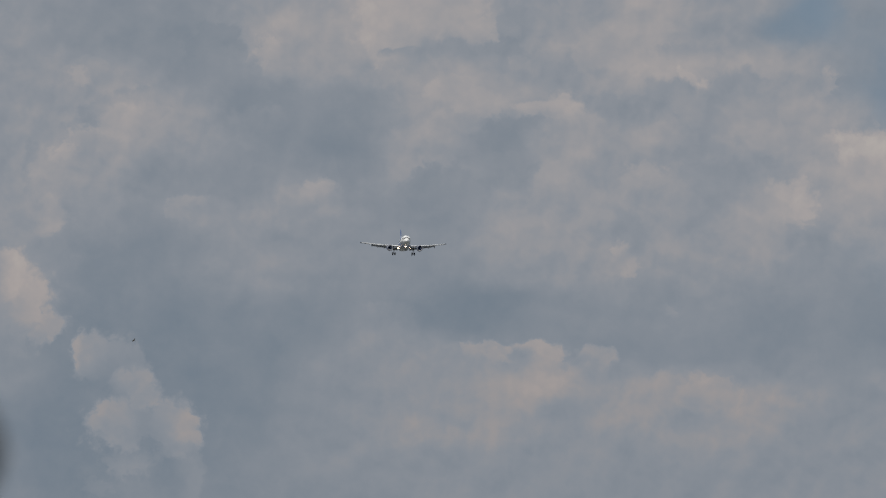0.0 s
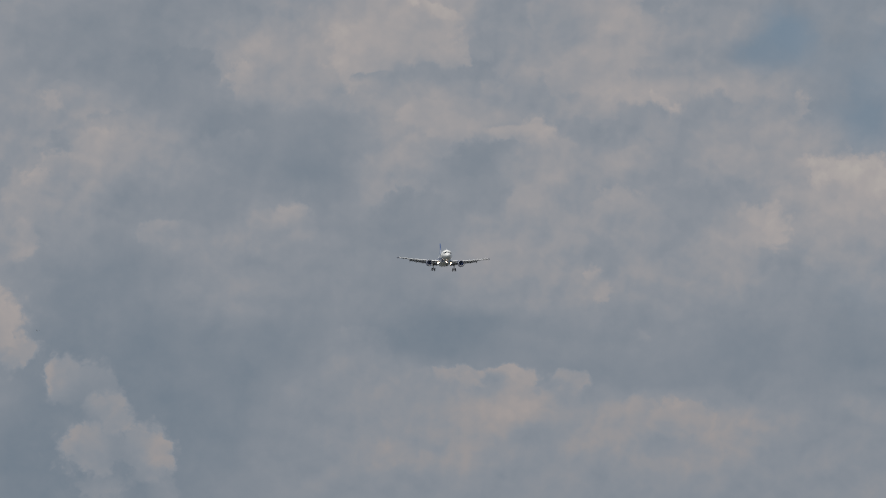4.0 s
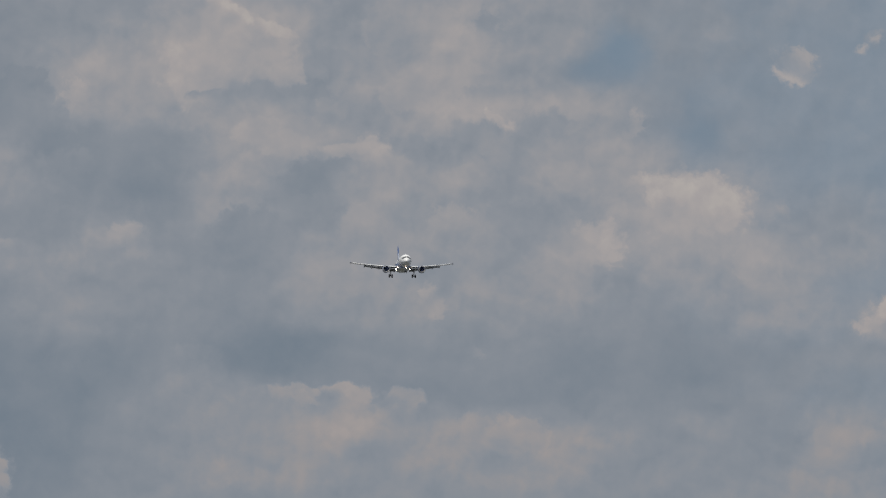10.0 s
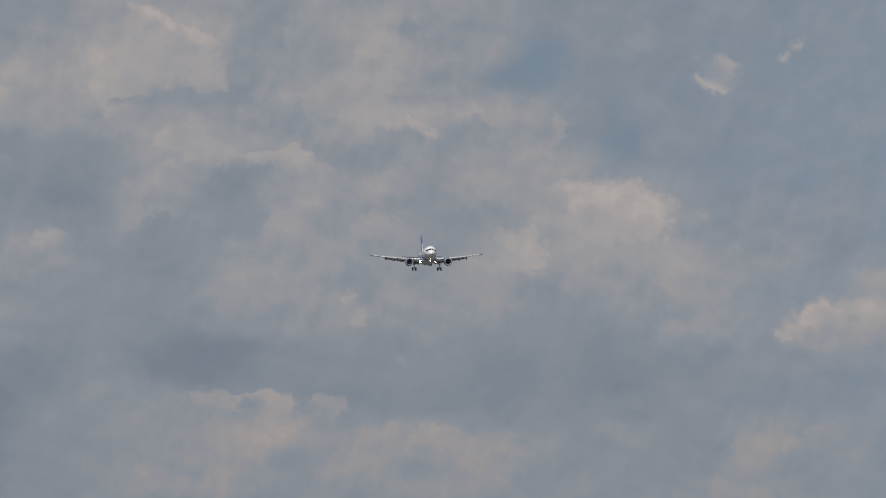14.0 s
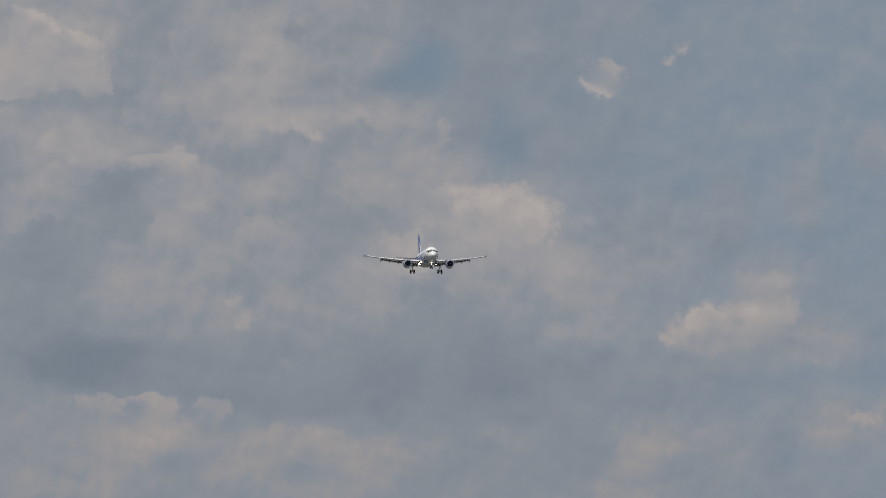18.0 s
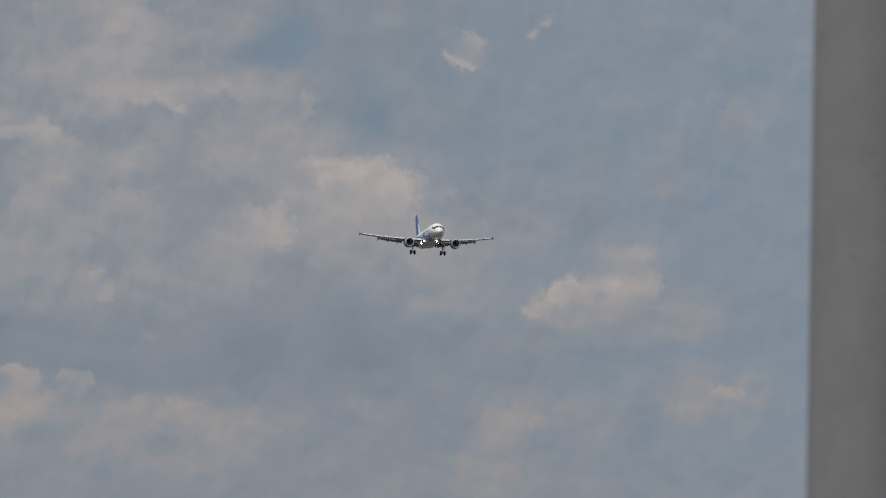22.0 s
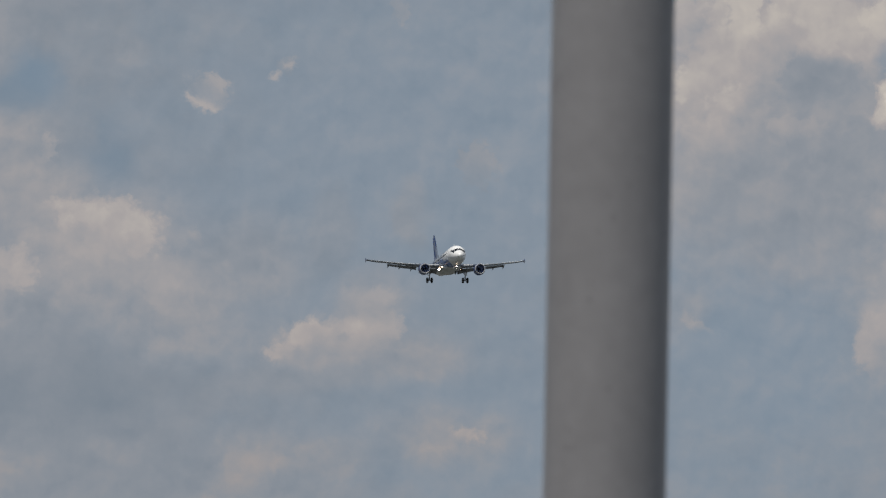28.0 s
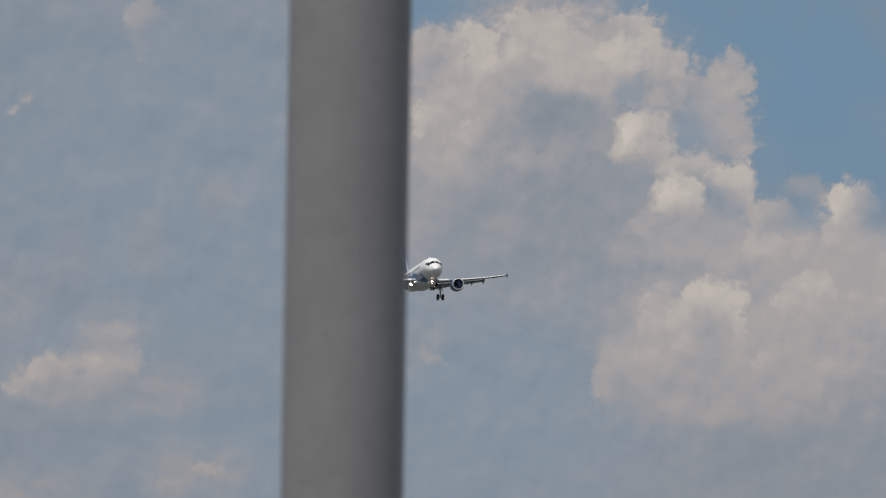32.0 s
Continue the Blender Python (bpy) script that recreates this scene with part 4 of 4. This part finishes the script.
def build_airliner():
    plane = new("airliner")
    plane.empty_display_size = 3
    tagged(plane, "white twin-engine airliner with blue tail, gear and flaps down, on approach", "airplane")
    stations = sorted({a[0] for a in HULL} | {0.05, 0.22, 0.55, 1.1, 1.65, 2.2, 2.8, 3.5, 4.4, 5.7} | {9.0 + 2.4 * i for i in range(7)} | {25.0, 27.8, 30.2, 32.8, 35.2})
    part("fuselage", loft([[hull(s, a * 9) for a in range(40)] for s in stations]), M_FUSE, plane, "white fuselage with a blue sweep towards the tail")
    rr = []
    for s, w, z, h in ((10.6, 0.9, -1.9, 0.1), (11.6, 1.75, -1.75, 0.62), (13.0, 2.15, -1.62, 0.98), (18.5, 2.15, -1.62, 1.00), (20.5, 1.6, -1.70, 0.60), (22.0, 0.6, -1.9, 0.15)):
        rr.append([Vector((w * math.cos(a * math.pi / 14), s, z + h * math.sin(a * math.pi / 14))) for a in range(28)])
    part("belly_fairing", loft(rr), M_BELLY, plane, "pale grey belly fairing")
    for side in (-1, 1):
        part("windscreen", skin_patch(1.54, 2.22, side * 2.2, side * 42, shift=0.04), M_GLASS, plane, "dark cockpit glass")
        part("windscreen", skin_patch(1.72, 2.56, side * 44.5, side * 65), M_GLASS, plane, "dark cockpit glass")
        part("windscreen", skin_patch(2.62, 3.20, side * 56, side * 69), M_GLASS, plane, "dark cockpit glass")
        for s in (5.2, 29.3):
            part("cabin_door", skin_patch(s, s + 0.82, side * 62, side * 116, out=0.025), M_WHITE, plane)
        for s in (14.9, 15.9):
            part("overwing_exit", skin_patch(s, s + 0.5, side * 66, side * 96, out=0.02), M_WHITE, plane)
    for side in (-1, 1):
        bm = skin_patch(6.7, 6.93, side * 72, side * 81.5, out=0.022, n=1)
        first = part("cabin_window", bm, M_GLASS, plane, soft=False)
        for i in range(1, 40):
            if 14.6 < 6.7 + i * 0.55 < 16.6 and i % 2:
                continue
            w = new("cabin_window", first.data)
            w.parent = plane
            w.location = (0, i * 0.55, 0)
    for side in (-1, 1):
        build_wing(plane, side)
        build_engine(plane, side)
        build_main_gear(plane, side)
        build_landing_light(plane, side)
        rr = []
        for x, le, ch, z in ((0.5, 32.3, 4.0, 0.95), (3.2, 33.9, 2.9, 1.20), (6.2, 35.7, 1.7, 1.48)):
            rr.append(foil(side * x, le, ch * 0.7, z, 0.14))
        tail = part("tailplane", loft(rr), M_GREY, plane, "light grey tailplane")
        rr = [foil(side * x, le + ch * 0.71, ch * 0.29, z, 0.12) for x, le, ch, z in ((0.8, 32.5, 3.9, 0.98), (3.2, 33.9, 2.9, 1.20), (6.1, 35.65, 1.72, 1.47))]
        part("elevator", loft(rr), M_GREY, tail)

    def upright(z, le, ch, thick):
        return [Vector((p.z - z, p.y, z)) for p in foil(z, le, ch, z, thick)]

    fin = part("fin", loft([upright(z, le, ch * 0.72, 0.14) for z, le, ch in ((1.7, 28.9, 6.4), (2.6, 30.4, 5.3), (5.2, 32.9, 3.9), (7.6, 35.1, 2.55), (7.95, 35.7, 2.0))]), M_FIN, plane, "dark blue fin with pale streaks")
    part("rudder", loft([upright(z, le + ch * 0.73, ch * 0.27, 0.15) for z, le, ch in ((2.2, 29.9, 5.7), (5.2, 32.9, 3.9), (7.5, 35.0, 2.6))]), M_FIN, fin)
    build_nose_gear(plane)
    for s, a, l in ((7.5, 0, 0.45), (12.5, 0, 0.4), (9.0, 180, 0.4)):
        b = hull(s, a)
        k = 1 if a == 0 else -1
        bm = loft([[Vector((dx, b.y + dy, b.z + k * dz)) for dy, dz in ((0, -0.05), (0.2, l), (0.42, l), (0.5, -0.05))] for dx in (-0.03, 0.03)])
        part("blade_antenna", bm, M_WHITE, plane)
    part("beacon", turned([(0.0, 0.14), (0.08, 0.12), (0.15, 0.03)], (0, 13.6, 2.06), "Z", 14, True), M_DARK, plane)
    return plane


airliner = build_airliner()

# ---------------------------------------------------------------- the ground, the lamp post and the low post
M_GROUND = material("grass_ground", (0.072, 0.076, 0.070), 0.9, 0, 0.25, 0.6, 0.5, 3.0)
M_POST = material("galvanised_steel", (0.262, 0.254, 0.262), 0.5, 0.0, 0.05, 30.0, 0.05, 60.0)


def stained(m, scale, limit, dark):
    """Adds small round stains, gathered in patches."""
    t = m.node_tree
    p = t.nodes["Principled BSDF"]
    src = p.inputs["Base Color"].links[0].from_socket
    co = next(n for n in t.nodes if n.bl_idname == "ShaderNodeTexCoord")
    w = t.nodes.new("ShaderNodeTexNoise")
    w.inputs["Scale"].default_value, w.inputs["Detail"].default_value = scale * 1.3, 3
    add = t.nodes.new("ShaderNodeVectorMath")
    add.operation = "MULTIPLY_ADD"
    add.inputs[1].default_value = (0.012, 0.012, 0.012)
    v = t.nodes.new("ShaderNodeTexVoronoi")
    v.inputs["Scale"].default_value = scale
    patch = t.nodes.new("ShaderNodeTexNoise")
    patch.inputs["Scale"].default_value, patch.inputs["Detail"].default_value = scale * 0.16, 3
    size = t.nodes.new("ShaderNodeMapRange")
    size.inputs[1].default_value, size.inputs[2].default_value = 0.45, 0.75
    size.inputs[3].default_value, size.inputs[4].default_value = 0.0, limit
    spot_ = t.nodes.new("ShaderNodeMath")
    spot_.operation = "SUBTRACT"
    r = t.nodes.new("ShaderNodeMapRange")
    r.inputs[1].default_value, r.inputs[2].default_value = 0.0, 0.10
    mix = t.nodes.new("ShaderNodeMix")
    mix.data_type, mix.blend_type = "RGBA", "MULTIPLY"
    mix.inputs[7].default_value = (dark, dark, dark, 1)
    t.links.new(co.outputs["Object"], w.inputs["Vector"])
    t.links.new(w.outputs["Color"], add.inputs[0])
    t.links.new(co.outputs["Object"], add.inputs[2])
    t.links.new(add.outputs[0], v.inputs["Vector"])
    t.links.new(co.outputs["Object"], patch.inputs["Vector"])
    t.links.new(patch.outputs["Fac"], size.inputs[0])
    t.links.new(size.outputs[0], spot_.inputs[0])
    t.links.new(v.outputs["Distance"], spot_.inputs[1])
    t.links.new(spot_.outputs[0], r.inputs[0])
    t.links.new(r.outputs[0], mix.inputs[0])
    t.links.new(src, mix.inputs[6])
    t.links.new(mix.outputs[2], p.inputs["Base Color"])


stained(M_POST, 45.0, 0.42, 0.74)
M_STUB = material("weathered_dark_wood", (0.07, 0.06, 0.05), 0.8, 0, 0.2, 30.0, 0.4, 80.0)

bm = bmesh.new()
rings = []
for r in (0.001, 4, 12, 30, 80, 200, 500, 1200, 2500, 4800):
    rings.append([Vector((r * math.cos(2 * math.pi * i / 64), r * math.sin(2 * math.pi * i / 64), 0)) for i in range(64)])
ground = tagged(part("ground", loft(rings, caps=False), M_GROUND), "open grass ground out to the horizon", "ground", kind="structure")

POST_D, POST_R = 17.4, 0.1012
p = toward(10.402, 0, POST_D)
post = tagged(new("lamp_post"), "tall grey galvanised steel lamp post, stained", "post")
post.location = (p.x, p.y, 0)
part("shaft", turned([(0.0, POST_R), (0.05, POST_R), (2.0, POST_R), (3.5, POST_R), (8.0, POST_R * 0.96), (8.02, POST_R * 0.8)], (0, 0, 0), "Z", 64, True), M_POST, post)
part("base_plate", turned([(0.0, 0.21), (0.018, 0.21), (0.022, 0.205)], (0, 0, 0), "Z", 32, True), M_POST, post)

q = toward(2.625, 0, 4.0)
stub = tagged(new("fence_post"), "low thin dark weathered stake with a rounded cap", "post")
stub.location = (q.x + 0.0093, q.y, 0)
part("stake", turned([(0.0, 0.011), (1.72, 0.011), (1.732, 0.009)], (0, 0, 0), "Z", 20, True), M_STUB, stub)
part("cap", turned([(1.742, 0.003), (1.744, 0.011), (1.753, 0.016), (1.763, 0.0185), (1.773, 0.016), (1.781, 0.011), (1.783, 0.003)], (0, 0, 0), "Z", 24, True), M_STUB, stub)

# ---------------------------------------------------------------- the cloud overhead, whose shade the airliner crosses
M_CLOUD = material("white_cloud", (0.88, 0.88, 0.88), 1.0, 0, 0.03, 0.01)


def build_cloud(centre, half):
    """A heap of round heads on a flat base."""
    rnd = random.Random(4)
    bm = bmesh.new()
    for _ in range(90):
        x, y = rnd.uniform(-1, 1), rnd.uniform(-1, 1)
        if x * x + y * y > 1:
            continue
        r = half[2] * rnd.uniform(0.45, 0.8) * (1.1 - 0.5 * (x * x + y * y))
        at = Vector((x * (half[0] - r), y * (half[1] - r), rnd.uniform(0, 0.6) * half[2] * (1 - x * x - y * y)))
        bmesh.ops.create_icosphere(bm, subdivisions=2, radius=r, matrix=Matrix.Translation(at) @ Matrix.Diagonal((1, 1, 0.7, 1)))
    for v in bm.verts:
        v.co += v.co.normalized() * noise.fractal(v.co * 0.03, 1.0, 2.0, 3) * 6
        v.co.z = max(v.co.z, -0.25 * half[2] + 0.1 * (v.co.z + 0.25 * half[2]))
    ob = part("cloud", bm, M_CLOUD)
    ob.location = centre
    return tagged(ob, "white cumulus cloud with a flat base, high overhead", "cloud")


build_cloud((83, 2040, 1215), (195, 171, 75))

# ---------------------------------------------------------------- birds


def build_bird(label, span, category="bird"):
    """A gliding bird that looks towards -y, wings along x."""
    s = span / 2
    bird = tagged(new("bird"), label, category)
    part("body", turned([(-0.36 * s, 0.01 * s), (-0.33 * s, 0.05 * s), (-0.24 * s, 0.075 * s), (-0.16 * s, 0.09 * s), (0.05 * s, 0.12 * s), (0.25 * s, 0.07 * s), (0.34 * s, 0.02 * s)], (0, 0, 0), "Y", 12, True), M_BIRD, bird)
    for k in (-1, 1):
        rr = []
        for x, le, ch, z in ((0.06, -0.18, 0.44, 0.03), (0.30, -0.24, 0.46, 0.10), (0.55, -0.22, 0.42, 0.13), (0.80, -0.12, 0.32, 0.12), (1.0, 0.10, 0.06, 0.10)):
            rr.append(foil(k * x * s, le * s, ch * s, z * s, 0.08, 0, 4))
        part("wing", loft(rr), M_BIRD, bird)
    rr = [[Vector((x * w * s, y * s, z * s)) for x, z in ((-1, 0), (0, 0.02), (1, 0), (0, -0.02))] for y, w in ((0.26, 0.06), (0.45, 0.12), (0.60, 0.17))]
    part("tail", loft(rr), M_BIRD, bird)
    return bird


kite = build_bird("dark bird of prey gliding on long wings", 1.35)
swift = build_bird("small dark swift in fast flight", 0.24)

# ---------------------------------------------------------------- what moves
FLIGHT = [  # seconds, x, y, z, pitch, bank, heading
    (0, 363.06, 4106.18, 255.84, 3.00, -0.20, -1.10),
    (0.5, 363.45, 4071.72, 254.61, 3.05, -0.28, -1.00),
    (1, 363.67, 4037.30, 253.03, 3.10, -0.35, -0.90),
    (1.5, 363.77, 4002.89, 251.56, 3.15, -0.42, -0.80),
    (2, 363.82, 3968.47, 250.12, 3.20, -0.50, -0.70),
    (2.5, 364.09, 3934.03, 248.42, 3.12, -0.42, -0.74),
    (3, 364.15, 3899.63, 246.45, 3.05, -0.35, -0.77),
    (3.5, 363.82, 3865.25, 244.74, 2.98, -0.28, -0.81),
    (4, 363.63, 3830.86, 242.95, 2.90, -0.20, -0.84),
    (4.5, 363.50, 3796.45, 241.25, 2.83, -0.10, -0.88),
    (5, 363.91, 3761.97, 239.81, 2.75, 0.00, -0.91),
    (5.5, 363.90, 3727.55, 238.02, 2.67, 0.10, -0.95),
    (6, 363.87, 3693.13, 236.28, 2.60, 0.20, -0.99),
    (6.5, 363.85, 3658.72, 234.36, 2.62, 0.18, -1.02),
    (7, 363.90, 3624.27, 232.83, 2.63, 0.17, -1.06),
    (7.5, 363.94, 3589.84, 231.00, 2.65, 0.15, -1.09),
    (8, 364.07, 3555.41, 229.01, 2.67, 0.13, -1.13),
    (8.5, 364.24, 3520.95, 227.33, 2.68, 0.12, -1.16),
    (9, 364.43, 3486.49, 225.51, 2.70, 0.10, -1.20),
    (9.5, 364.67, 3452.02, 223.62, 2.48, -0.23, -1.30),
    (10, 364.97, 3417.52, 221.95, 2.27, -0.57, -1.40),
    (10.5, 365.29, 3382.99, 220.57, 2.05, -0.90, -1.50),
    (11, 365.49, 3348.49, 218.93, 1.83, -1.23, -1.60),
    (11.5, 365.78, 3313.99, 217.05, 1.62, -1.57, -1.70),
    (12, 366.12, 3279.47, 215.32, 1.40, -1.90, -1.80),
    (12.5, 366.22, 3244.97, 213.80, 1.32, -1.85, -1.77),
    (13, 366.23, 3210.45, 212.56, 1.25, -1.80, -1.73),
    (13.5, 366.29, 3175.95, 210.93, 1.18, -1.75, -1.70),
    (14, 366.42, 3141.44, 209.28, 1.10, -1.70, -1.67),
    (14.5, 366.60, 3106.93, 207.42, 1.03, -1.50, -1.63),
    (15, 366.65, 3072.44, 205.47, 0.97, -1.30, -1.60),
    (15.5, 366.42, 3038.01, 202.91, 0.90, -1.10, -1.57),
    (16, 366.85, 3003.45, 201.12, 0.83, -0.90, -1.53),
    (16.5, 366.78, 2968.97, 198.99, 0.77, -0.70, -1.50),
    (17, 366.65, 2934.50, 196.76, 0.70, -0.80, -1.27),
    (17.5, 366.65, 2900.00, 194.60, 0.75, -0.90, -1.04),
    (18, 366.48, 2865.53, 192.36, 0.80, -1.00, -0.81),
    (18.5, 366.25, 2831.08, 190.00, 0.95, -0.20, -0.58),
    (19, 366.21, 2796.58, 187.77, 1.10, 0.60, -0.35),
    (19.5, 366.32, 2762.09, 185.32, 1.40, 1.05, -0.04),
    (20, 366.35, 2727.59, 182.93, 1.70, 1.50, 0.27),
    (20.5, 366.40, 2693.08, 180.80, 2.20, 1.50, 0.58),
    (21, 366.49, 2658.56, 178.63, 2.70, 1.50, 0.88),
    (21.5, 366.73, 2623.99, 176.45, 3.05, 0.95, 1.19),
    (22, 367.10, 2589.41, 174.08, 3.40, 0.40, 1.50),
    (22.5, 367.19, 2554.82, 171.78, 3.40, -0.30, 1.28),
    (23, 367.20, 2520.22, 169.65, 3.40, -1.00, 1.07),
    (23.5, 367.39, 2485.57, 167.74, 3.38, -0.90, 0.85),
    (24, 367.35, 2450.95, 165.82, 3.35, -0.80, 0.63),
    (24.5, 367.30, 2416.32, 163.98, 3.32, -0.40, 0.42),
    (25, 367.30, 2381.66, 162.25, 3.30, 0.00, 0.20),
    (25.5, 367.19, 2346.99, 160.63, 3.28, -0.22, 0.06),
    (26, 367.14, 2312.31, 158.92, 3.27, -0.43, -0.08),
    (26.5, 367.21, 2277.64, 156.64, 3.25, -0.65, -0.22),
    (27, 367.15, 2242.92, 155.19, 3.23, -0.87, -0.36),
    (27.5, 366.99, 2208.21, 153.59, 3.22, -1.08, -0.50),
    (28, 366.70, 2173.51, 151.95, 3.20, -1.30, -0.85),
    (28.5, 366.44, 2138.78, 150.22, 3.00, -1.35, -1.20),
    (29, 366.19, 2104.04, 148.62, 2.80, -1.40, -1.17),
    (29.5, 365.89, 2069.30, 147.07, 2.80, -1.33, -1.14),
    (30, 365.61, 2034.53, 145.66, 2.80, -1.27, -1.11),
    (30.5, 365.27, 1999.80, 143.73, 2.80, -1.20, -1.09),
    (31, 364.86, 1965.05, 141.88, 2.80, -1.13, -1.06),
    (31.5, 364.44, 1930.29, 140.02, 2.80, -1.07, -1.03),
    (32, 364.02, 1895.52, 137.91, 2.80, -1.00, -1.00),
]


def motions():
    # the airliner glides down its approach line
    walk(airliner, [(t, pose(x, y, z, -pitch, bank, heading)) for t, x, y, z, pitch, bank, heading in FLIGHT])
    # the bird of prey circles slowly
    rows = []
    for t, az, el, bank, turn in ((0, 3.582, 2.953, -35, 60), (0.5, 3.552, 2.964, -35, 60), (1, 3.499, 2.982, -50, 50), (1.5, 3.440, 3.013, -65, 35), (2, 3.371, 3.046, -75, 20), (2.5, 3.304, 3.069, 60, 10),
                                  (3, 3.244, 3.090, 42, 0), (3.5, 3.205, 3.108, 25, 0), (5.5, 3.195, 3.232, -3, -10), (6, 3.200, 3.262, -14, -10), (7, 3.20, 3.32, -10, -10), (10, 3.0, 3.5, 0, -10), (32, 0.5, 4.2, 0, 0)):
        q = toward(az, el, 2100)
        rows.append((t, pose(q.x, q.y, q.z + EYE_Z, 8, bank, turn)))
    walk(kite, rows)
    # the swift crosses once, quickly
    a = toward(6.37, 4.792, 700)
    walk(swift, [(t, pose(a.x - 17.8 * (t - 22.9), a.y - 1.5 * (t - 22.9), a.z + EYE_Z + 2.0 * (t - 22.9), 4, 10, -80)) for t in (0, 16, 32)])


motions()
